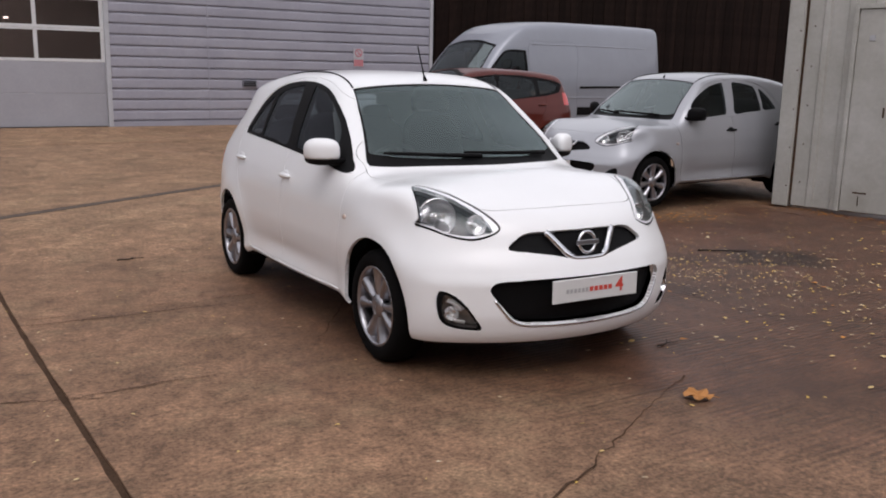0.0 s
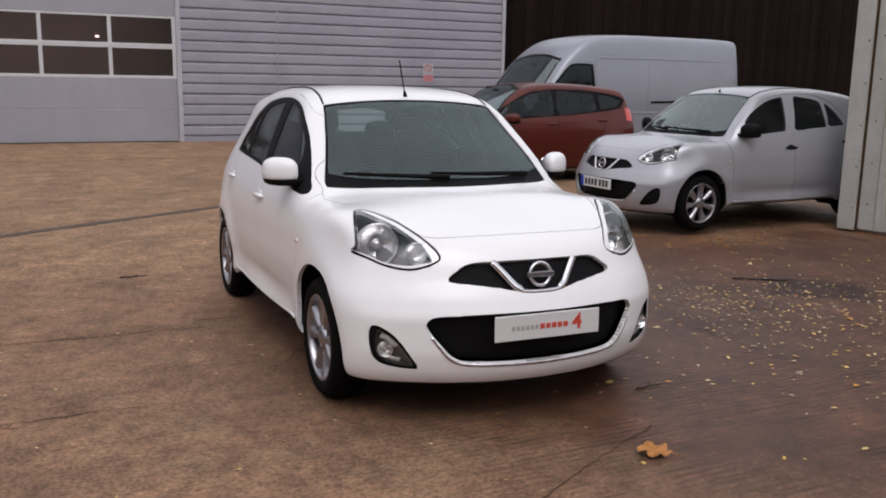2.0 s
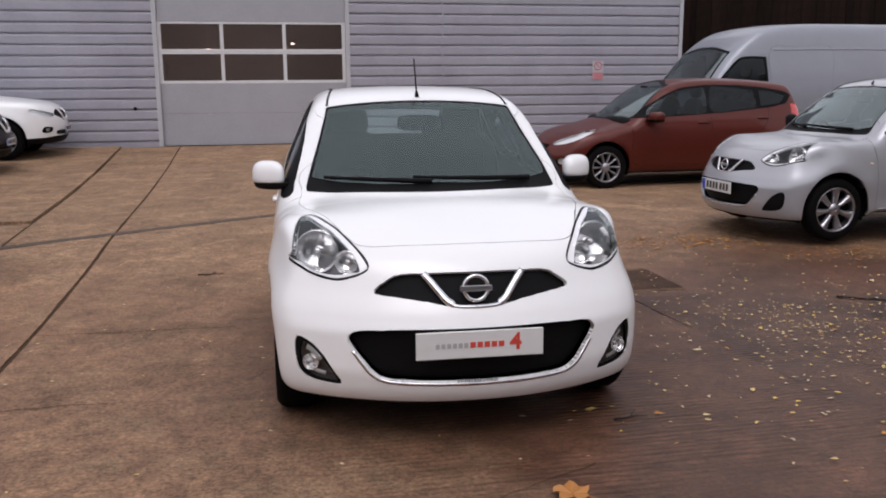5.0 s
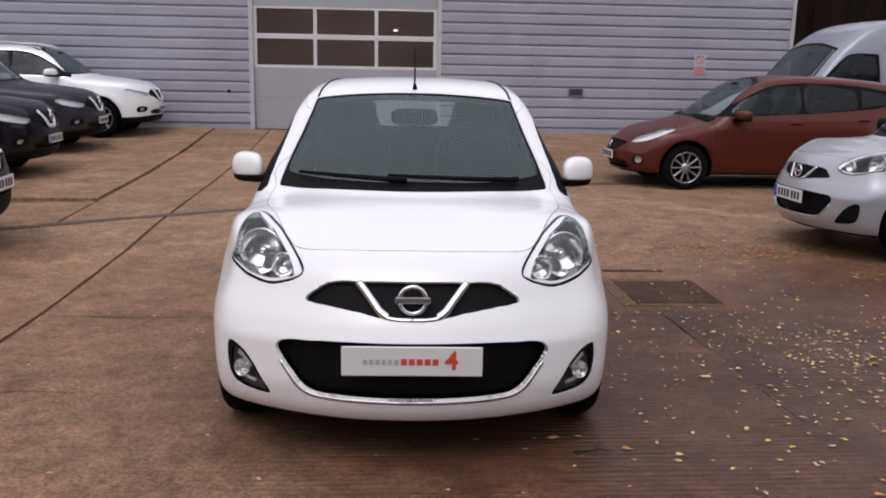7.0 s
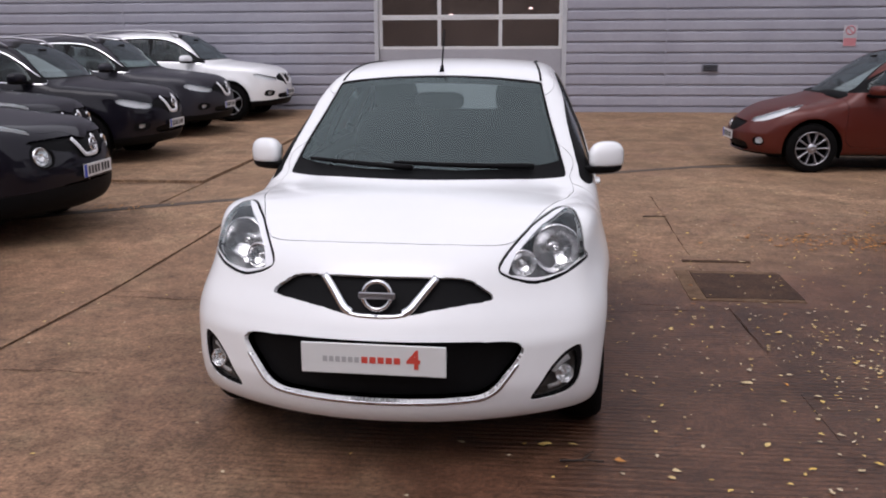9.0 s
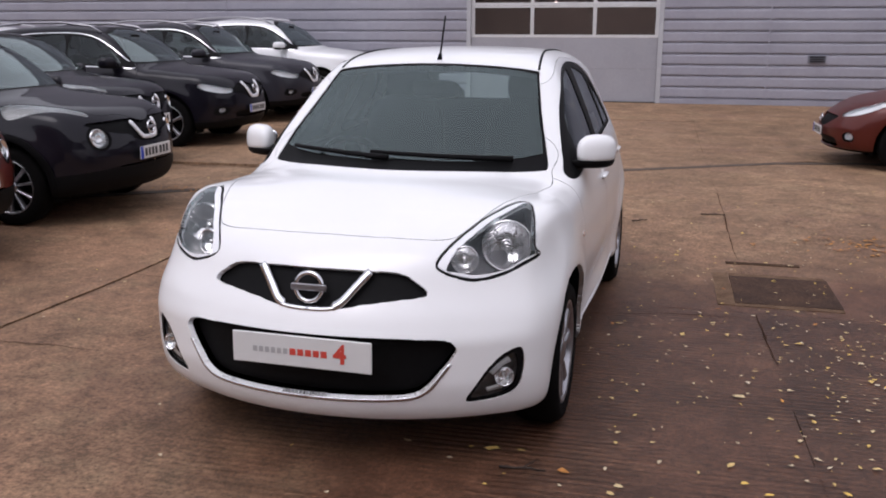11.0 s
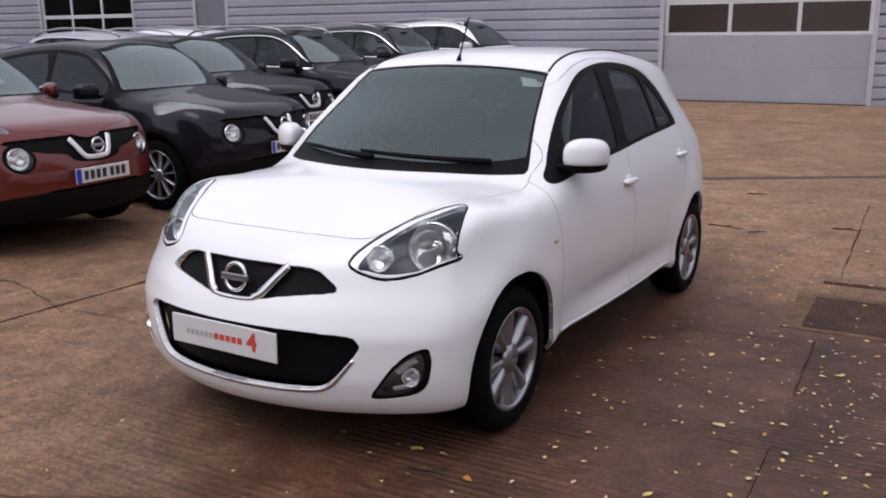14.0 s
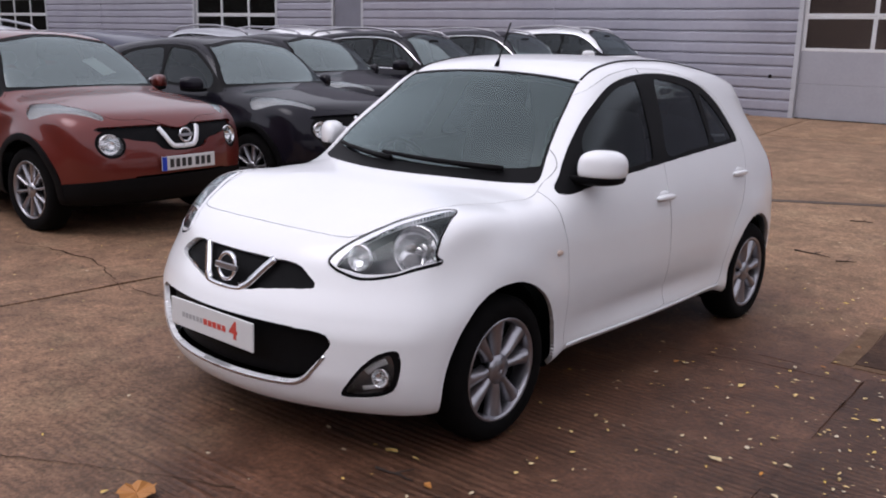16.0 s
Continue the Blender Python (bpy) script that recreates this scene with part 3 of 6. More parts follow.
    # wheel wells
    for a in (spec["axle"], spec["axle"] + spec["base"]):
        for sign in (-1, 1):
            r, w0, w1 = spec["arch"] + 0.012, spec["half"] - 0.30, spec["half"] - 0.075
            ang = [radians(q) for q in range(-20, 201, 11)]
            v = [(mid - a + r * math.cos(q), sign * w, spec["hub"] + r * math.sin(q)) for q in ang for w in (w0, w1)]
            f = [(2 * i, 2 * i + 1, 2 * i + 3, 2 * i + 2) for i in range(len(ang) - 1)] + [tuple(2 * i for i in range(len(ang)))]
            mesh_object("wheel_well", v, f, MATT, thing, smooth=False)
            wheel(thing, mid - a, sign * (spec["half"] - spec.get("tread", 0.09) - spec.get("inset", 0.015)), spec, rims, fine)
    # cabin
    if seats:
        floor = 0.35
        dash = part("dashboard", blob(mid - cab[0] - 0.32, 0, cab[2] - 0.12, 0.30, spec["half"] - 0.13, 0.13, 4), PLASTIC, thing, smooth=True)
        for y in (-0.36, 0.36):
            seat = part("seat", blob(mid - cab[3], y, 0.62, 0.25, 0.24, 0.11, 4), FABRIC, thing, smooth=True)
            part("backrest", blob(0, 0, 0, 0.07, 0.235, 0.33, 3.5), FABRIC, seat, m=pose(mid - cab[3] - 0.26, y, 0.92, 0, -14, 0), smooth=True)
            part("headrest", blob(0, 0, 0, 0.05, 0.13, 0.10, 3), FABRIC, seat, m=pose(mid - cab[3] - 0.36, y, spec.get("headrest", 1.30), 0, -10, 0), smooth=True)
        bench = part("rear_bench", blob(mid - cab[3] - 0.85, 0, 0.66, 0.25, 0.58, 0.11, 4), FABRIC, thing, smooth=True)
        part("backrest", blob(0, 0, 0, 0.07, 0.58, 0.28, 4), FABRIC, bench, m=pose(mid - cab[3] - 1.10, 0, 0.92, 0, -16, 0), smooth=True)
        for y in (-0.36, 0.36):
            part("headrest", blob(0, 0, 0, 0.045, 0.12, 0.07, 3), FABRIC, bench, m=pose(mid - cab[3] - 1.2, y, spec.get("headrest", 1.30) - 0.1, 0, -10, 0), smooth=True)
        ring = [(0.185 * math.cos(q), 0.185 * math.sin(q), 0) for q in (2 * math.pi * i / 24 for i in range(25))]
        steer = tube(ring, 0.015, PLASTIC, "steering_wheel", thing, n=8, m=pose(mid - cab[3] + 0.50, -0.36, cab[2] - 0.07, 0, -65, 0))
        part("steering_boss", blob(0, 0, 0.0, 0.17, 0.05, 0.03, 3, 12), PLASTIC, steer, smooth=True)
        glass_top = spec["mirror_in"]
        part("rear_view_mirror", blob(mid - glass_top[0], 0, glass_top[1], 0.03, 0.125, 0.045, 4, 16), PLASTIC, thing, smooth=True)
    # door mirrors, handles
    ms, my, mz = spec["mirror"]
    for sign in (-1, 1):
        cx, cy, cz = spec.get("cap", (0.08, 0.09, 0.075))
        bm = blob(mid - ms, sign * my, mz, cx, cy, cz, 2.8, 28)
        for q in bm.verts:
            q.co.z = max(q.co.z, mz - 0.5 * cz)
            q.co.x -= 0.5 * (abs(q.co.y) - my)
        cover = part("door_mirror", bm, caps or spec.get("mirror_paint", paint), thing, smooth=True)
        bm = blob(mid - ms - 0.005, sign * (my - 0.02), mz - 0.52 * cz, cx * 0.98, cy * 1.15, 0.036, 3.2, 20)
        for q in bm.verts:
            q.co.z = min(q.co.z, mz - 0.47 * cz)
            q.co.x -= 0.5 * (abs(q.co.y) - my)
        part("mirror_base", bm, PLASTIC, cover, smooth=True)
        part("mirror_glass", blob(mid - ms - spec.get("cap", (0.08,))[0] + 0.002, sign * my, mz + 0.008, 0.006, 0.06, 0.036, 4, 16), CHROME, cover, smooth=True)
    for s, z in spec.get("handles", ()):
        for sign in ("right", "left"):
            q = drop(shape, [(s, z)], sign)
            yy = q[0, 1] * 1.012
            h = part("door_handle", blob(mid - s, yy, z, 0.092, 0.016, 0.014, 3, 16), handle or paint, thing, smooth=True)
            part("finger_recess", blob(mid - s, q[0, 1] * 0.992, z, 0.055, 0.008, 0.032, 2.5, 14), handle or paint, h, smooth=True)
    if spec.get("plate"):
        ps, pz = spec["plate"]
        plate(thing, mid - ps, 0, pz, 0, plate_kind)
    if spec.get("badge"):
        bs, bz, br = spec["badge"]
        badge(thing, mid - bs, 0, bz, br, -8)
    return thing, shape, skin, mid


def inset(points, by):
    """An outline drawn in by a fixed distance."""
    q = np.array(points, float)
    d = np.roll(q, -1, 0) - np.roll(q, 1, 0)
    d /= np.linalg.norm(d, axis=1, keepdims=True)
    turn = np.sign((q[:, 0] * np.roll(q[:, 1], -1) - np.roll(q[:, 0], -1) * q[:, 1]).sum())
    return (q + by * turn * np.stack([-d[:, 1], d[:, 0]], 1)).tolist()


def mirrored(half):
    """Front-view outlines that run across the middle: the half, and its way back past the middle."""
    return half + [(-0.06, half[-1][1]), (-0.06, half[0][1])]


LAMP_EDGE = [(0.613, -0.058), (0.643, -0.052), (0.702, -0.059), (0.79, -0.076), (0.90, -0.100), (0.99, -0.128), (1.06, -0.150), (1.12, -0.180), (1.124, -0.216), (1.07, -0.250), (1.01, -0.288), (0.975, -0.315), (0.968, -0.325), (0.987, -0.350), (0.915, -0.332), (0.85, -0.307), (0.80, -0.284), (0.725, -0.234), (0.674, -0.187), (0.632, -0.126), (0.612, -0.082)]
LAMP_LENS = [(0.632, -0.098), (0.66, -0.092), (0.71, -0.092), (0.79, -0.107), (0.90, -0.130), (0.995, -0.161), (1.055, -0.178), (1.108, -0.193), (1.113, -0.215), (1.062, -0.246), (1.002, -0.284), (0.967, -0.312), (0.960, -0.324), (0.970, -0.338), (0.915, -0.319), (0.85, -0.292), (0.80, -0.269), (0.735, -0.221), (0.69, -0.178), (0.65, -0.124), (0.634, -0.106)]
HATCH_SPEC = dict(
    length=3.82, half=0.833, axle=0.755, base=2.45, hub=0.293, arch=0.345, wheel=0.293, under=0.175, sill=0.062, round=0.033, flare=0.022, rim=0.71,
    top=[(-0.1, 0.55), (0.02, 0.70), (0.12, 0.785), (0.25, 0.84), (0.45, 0.895), (0.7, 0.945), (0.86, 0.97), (0.96, 1.0), (1.2, 1.155), (1.45, 1.305), (1.64, 1.418), (1.78, 1.468), (2.1, 1.51), (2.5, 1.52), (3.0, 1.485), (3.4, 1.425), (3.6, 1.38), (4.0, 1.27)],
    front=[(0.1, 0.10), (0.2, 0.035), (0.28, 0.005), (0.36, -0.01), (0.48, -0.01), (0.56, 0.015), (0.66, 0.068), (0.76, 0.115), (0.9, 0.235), (1.1, 0.5)],
    rear=[(0.1, 3.68), (0.25, 3.78), (0.45, 3.84), (0.62, 3.84), (0.8, 3.82), (0.93, 3.78), (1.03, 3.69), (1.13, 3.62), (1.28, 3.56), (1.42, 3.51), (1.6, 3.42)],
    plan=[(-0.2, 0.6), (0.1, 0.74), (0.3, 0.80), (0.55, 0.818), (0.8, 0.825), (1.2, 0.828), (2.0, 0.834), (2.8, 0.832), (3.2, 0.82), (3.5, 0.79), (3.8, 0.73)],
    tumble=[(0.1, 0.06), (0.22, 0.03), (0.35, 0.02), (0.45, 0.012), (0.58, 0.0), (0.72, 0.002), (0.85, 0.02), (0.95, 0.045), (1.05, 0.078), (1.25, 0.165), (1.4, 0.235), (1.6, 0.35)],
    crown=[(0, 0.02), (0.3, 0.03), (0.6, -0.015), (0.85, 0.02), (1.1, 0.06), (1.6, 0.07), (2.2, 0.065), (3.6, 0.08)],
    bulges=((2.0, 0.27, 0.85, 0.045, 0.022), (2.05, 0.385, 0.7, 0.055, -0.016), (3.6, 1.28, 0.35, 0.2, -0.06), (0.38, 0.765, 0.25, 0.16, -0.062)), lamp_inside=LAMP_HOUSING, lamp_tub=(0.12, 0.05, -0.05), fog_tub=(0.05, 0.02, 0.0), fog_inside=LAMP_GREY, tail_glass=TAIL_GLASS,
    bow=(0.50, 2.1), tail=(0.30, 2.3), screen=0.32, sweep=(1.05, 1.75), cabin=(0.95, 3.5, 0.97, 1.95), mirror_in=(1.62, 1.30), mirror=(1.37, 0.840, 1.046), cap=(0.070, 0.084, 0.076),
    handles=((2.03, 0.855), (2.96, 0.905)), plate=(-0.015, 0.460), badge=(0.066, 0.671, 0.058),
    cuts=[
        ("body", "screen_surround", "front", [(-0.2, 0.85), (0.4, 0.85), (0.66, 0.9), (0.648, 1.0), (0.615, 1.10), (0.565, 1.235), (0.525, 1.36), (0.51, 1.42), (0.50, 1.5), (-0.2, 1.55)], 1.66, True, (0.905, 0.60)),
        ("screen_surround", "windscreen", "front", [(-0.2, 0.85), (0.4, 0.85), (0.645, 0.9), (0.634, 1.0), (0.603, 1.10), (0.555, 1.235), (0.516, 1.36), (0.502, 1.41), (0.492, 1.5), (-0.2, 1.55)], 1.642, True, (0.995, 0.60)),
        ("body", "window_frame", "side", [(1.195, 0.94), (1.245, 1.015), (1.36, 1.13), (1.57, 1.28), (1.80, 1.383), (2.10, 1.432), (2.44, 1.433), (2.71, 1.39), (2.89, 1.29), (3.0, 1.16), (3.03, 1.083), (2.95, 1.072), (2.5, 1.045), (2.04, 1.013), (1.5, 0.972)], 0.3),
        ("window_frame", "front_window", "side", [(1.40, 0.995), (1.42, 1.14), (1.60, 1.265), (1.81, 1.358), (2.02, 1.402), (2.055, 1.39), (2.03, 1.2), (1.985, 1.04), (1.95, 1.032), (1.6, 1.005)], 0.3),
        ("window_frame", "rear_window", "side", [(2.15, 1.05), (2.19, 1.22), (2.24, 1.40), (2.36, 1.405), (2.52, 1.385), (2.64, 1.345), (2.66, 1.2), (2.655, 1.085), (2.62, 1.072), (2.4, 1.06)], 0.3),
        ("window_frame", "quarter_window", "side", [(2.705, 1.09), (2.715, 1.2), (2.715, 1.335), (2.75, 1.325), (2.86, 1.24), (2.94, 1.14), (2.96, 1.10), (2.9, 1.09)], 0.3),
        ("body", "tail_window", "rear", [(-0.1, 1.06), (0.5, 1.07), (0.58, 1.12), (0.52, 1.30), (0.45, 1.37), (-0.1, 1.39)], 3.2),
        ("body", "bonnet", "top", [(0.238, -0.2), (0.232, 0.0), (0.238, 0.2), (0.275, 0.42), (0.36, 0.50), (0.56, 0.575), (0.78, 0.645), (1.02, 0.685), (1.16, 0.67), (1.3, 0.6), (1.3, -0.2)], 0.7),
        # Black edge round the lamp, painting in the dark gap to the body.
        ("body", "lamp_seal", "lamp", LAMP_EDGE, 0.95),
        ("lamp_seal", "headlamp_rim", "lamp", inset(LAMP_EDGE, 0.007), 0.95),
        ("headlamp_rim", "headlamp", "lamp", LAMP_LENS, 0.95),
        ("body", "upper_grille", "front", mirrored([(0.0, 0.729), (0.20, 0.729), (0.31, 0.722), (0.36, 0.697), (0.406, 0.655), (0.30, 0.638), (0.19, 0.622), (0.14, 0.611), (0.08, 0.604), (0.0, 0.603)]), 0.5),
        ("body", "lower_grille", "front", mirrored([(0.0, 0.520), (0.3, 0.517), (0.48, 0.507), (0.512, 0.488), (0.520, 0.470), (0.497, 0.430), (0.455, 0.378), (0.42, 0.335), (0.375, 0.310), (0.28, 0.302), (0.0, 0.298)]), 0.5),
        ("body", "fog_surround", "front", [(0.548, 0.280), (0.580, 0.335), (0.622, 0.400), (0.668, 0.446), (0.708, 0.464), (0.726, 0.455), (0.731, 0.405), (0.722, 0.340), (0.700, 0.304), (0.660, 0.286), (0.60, 0.277)], 0.7),
        ("fog_surround", "fog_lamp", "front", [(0.564, 0.288), (0.595, 0.343), (0.630, 0.392), (0.672, 0.432), (0.703, 0.446), (0.715, 0.40), (0.709, 0.342), (0.690, 0.310), (0.655, 0.294), (0.605, 0.285)], 0.7),
        ("body", "front_door", "side", [(1.185, 0.30), (1.185, 0.5), (1.165, 0.72), (1.135, 0.86), (1.125, 0.96), (1.16, 1.02), (1.28, 1.14), (1.50, 1.295), (1.78, 1.412), (2.08, 1.458), (2.12, 1.44), (2.10, 1.2), (2.075, 0.95), (2.10, 0.6), (2.12, 0.33), (2.08, 0.295), (1.6, 0.29), (1.22, 0.285)], 0.3),
        ("body", "rear_door", "side", [(2.11, 0.33), (2.10, 0.6), (2.075, 0.95), (2.10, 1.2), (2.12, 1.44), (2.15, 1.458), (2.40, 1.455), (2.66, 1.415), (2.88, 1.33), (3.02, 1.20), (3.09, 1.06), (3.07, 0.92), (2.98, 0.75), (2.86, 0.60), (2.80, 0.45), (2.76, 0.31), (2.6, 0.295), (2.2, 0.295)], 0.3),
        ("body", "tail_lamp", "rear", [(0.56, 0.80), (0.66, 0.80), (0.78, 0.83), (0.80, 0.95), (0.74, 1.02), (0.66, 1.03), (0.60, 0.95)], 3.60),
    ])
CROSS_SPEC = dict(
    length=4.135, half=0.883, axle=0.865, base=2.53, hub=0.335, arch=0.39, wheel=0.335, under=0.24, round=0.04, flare=0.045, rim=0.69, tread=0.1,
    top=[(-0.1, 0.70), (0.04, 0.84), (0.2, 0.945), (0.45, 1.0), (0.8, 1.055), (1.05, 1.09), (1.18, 1.12), (1.4, 1.27), (1.65, 1.42), (1.85, 1.505), (2.1, 1.555), (2.4, 1.57), (2.9, 1.54), (3.4, 1.48), (3.7, 1.42), (4.2, 1.28)],
    front=[(0.1, 0.2), (0.25, 0.07), (0.4, 0.01), (0.55, 0.0), (0.7, 0.02), (0.8, 0.05), (0.95, 0.15), (1.1, 0.4)],
    rear=[(0.1, 3.98), (0.3, 4.07), (0.5, 4.13), (0.7, 4.13), (0.95, 4.06), (1.15, 3.94), (1.35, 3.8), (1.6, 3.6)],
    plan=[(-0.2, 0.62), (0.1, 0.76), (0.35, 0.83), (0.7, 0.85), (1.2, 0.845), (2.0, 0.85), (2.8, 0.85), (3.4, 0.845), (3.8, 0.80), (4.1, 0.74)],
    tumble=[(0.1, 0.06), (0.25, 0.03), (0.45, 0.02), (0.65, 0.0), (0.85, 0.005), (0.98, 0.03), (1.08, 0.08), (1.2, 0.13), (1.4, 0.21), (1.6, 0.31)],
    crown=[(0, 0.02), (0.4, 0.05), (0.9, 0.05), (1.2, 0.07), (2.0, 0.07), (4, 0.09)],
    bow=(0.42, 2.2), tail=(0.32, 2.3), screen=0.28, sweep=(1.25, 1.95), cabin=(1.1, 3.7, 1.07, 2.15), mirror_in=(1.75, 1.40), mirror=(1.60, 0.95, 1.10), headrest=1.38,
    lamp_inside=LAMP_PALE, lamp_tub=(0.03, 0.0, -0.03), fog_inside=LAMP_HOUSING, fog_tub=(0.07, 0.0, 0.0), plate=(-0.02, 0.57), badge=(0.012, 0.78, 0.06), handles=((2.25, 0.93),),
    cuts=[
        *[("body", "cladding", "side", [(c + 0.452 * math.cos(q), 0.335 + 0.452 * math.sin(q)) for q in np.linspace(0, 2 * math.pi, 17)[:-1]], 0.5) for c in (0.865, 3.395)],
        ("body", "cladding", "side", [(1.2, 0.20), (1.2, 0.41), (2.0, 0.42), (3.05, 0.43), (3.05, 0.20), (2.0, 0.18)], 0.6),
        ("body", "chin", "front", mirrored([(0.0, 0.475), (0.4, 0.47), (0.6, 0.46), (0.86, 0.42), (0.87, 0.3), (0.85, 0.2), (0.0, 0.2)]), 0.6),
        ("body", "screen_surround", "front", [(-0.1, 1.0), (0.40, 1.0), (0.70, 1.06), (0.71, 1.16), (0.60, 1.37), (0.55, 1.46), (0.50, 1.485), (-0.1, 1.505)], 2.2, False, (1.14, 0.42)),
        ("screen_surround", "windscreen", "front", [(-0.1, 1.0), (0.40, 1.0), (0.66, 1.08), (0.67, 1.17), (0.57, 1.37), (0.53, 1.44), (0.48, 1.465), (-0.1, 1.485)], 2.2, False, (1.19, 0.42)),
        ("body", "window_frame", "side", [(1.36, 1.03), (1.50, 1.17), (1.72, 1.33), (1.95, 1.44), (2.25, 1.475), (2.7, 1.46), (3.1, 1.40), (3.42, 1.28), (3.52, 1.20), (3.3, 1.17), (2.8, 1.12), (2.2, 1.07), (1.7, 1.04)], 0.3),
        ("window_frame", "front_window", "side", [(1.55, 1.07), (1.56, 1.18), (1.76, 1.32), (1.97, 1.415), (2.25, 1.445), (2.34, 1.43), (2.33, 1.12), (2.2, 1.10), (1.8, 1.075)], 0.3),
        ("window_frame", "rear_window", "side", [(2.44, 1.13), (2.46, 1.42), (2.7, 1.432), (3.02, 1.385), (3.20, 1.31), (3.20, 1.20), (2.9, 1.165)], 0.3),
        ("body", "tail_window", "rear", [(-0.1, 1.12), (0.5, 1.13), (0.6, 1.2), (0.5, 1.38), (-0.1, 1.44)], 3.5),
        ("body", "bonnet", "top", [(0.17, -0.1), (0.18, 0.3), (0.26, 0.52), (0.5, 0.60), (0.9, 0.66), (1.2, 0.67), (1.25, 0.5), (1.3, -0.1)], 0.8),
        ("body", "upper_grille", "front", mirrored([(0.0, 0.868), (0.3, 0.866), (0.5, 0.862), (0.66, 0.85), (0.56, 0.80), (0.4, 0.757), (0.26, 0.735), (0.19, 0.68), (0.0, 0.66)]), 0.5),
        ("body", "fog_surround", "front", [(0.48, 0.73), (0.51, 0.802), (0.58, 0.832), (0.65, 0.802), (0.68, 0.73), (0.65, 0.658), (0.58, 0.628), (0.51, 0.658)], 0.8),
        ("fog_surround", "fog_lamp", "front", [(0.496, 0.73), (0.52, 0.79), (0.58, 0.815), (0.64, 0.79), (0.664, 0.73), (0.64, 0.67), (0.58, 0.645), (0.52, 0.67)], 0.8),
        ("body", "headlamp", "top", [(0.26, 0.575), (0.42, 0.55), (0.58, 0.58), (0.77, 0.65), (0.93, 0.75), (0.83, 0.84), (0.55, 0.775)], 0.83),
        ("body", "lower_grille", "front", mirrored([(0.0, 0.49), (0.3, 0.485), (0.42, 0.48), (0.46, 0.44), (0.3, 0.40), (0.0, 0.39)]), 0.5),
        ("body", "front_door", "side", [(1.33, 0.45), (1.32, 0.8), (1.31, 1.0), (1.45, 1.16), (1.70, 1.35), (1.95, 1.465), (2.25, 1.50), (2.42, 1.49), (2.42, 1.1), (2.45, 0.7), (2.43, 0.42), (1.9, 0.41)], 0.3),
        ("body", "rear_door", "side", [(2.43, 0.5), (2.45, 0.7), (2.42, 1.1), (2.42, 1.49), (2.75, 1.485), (3.1, 1.43), (3.3, 1.33), (3.25, 1.15), (3.1, 0.95), (2.98, 0.8), (2.92, 0.55), (2.8, 0.43)], 0.3),
    ])
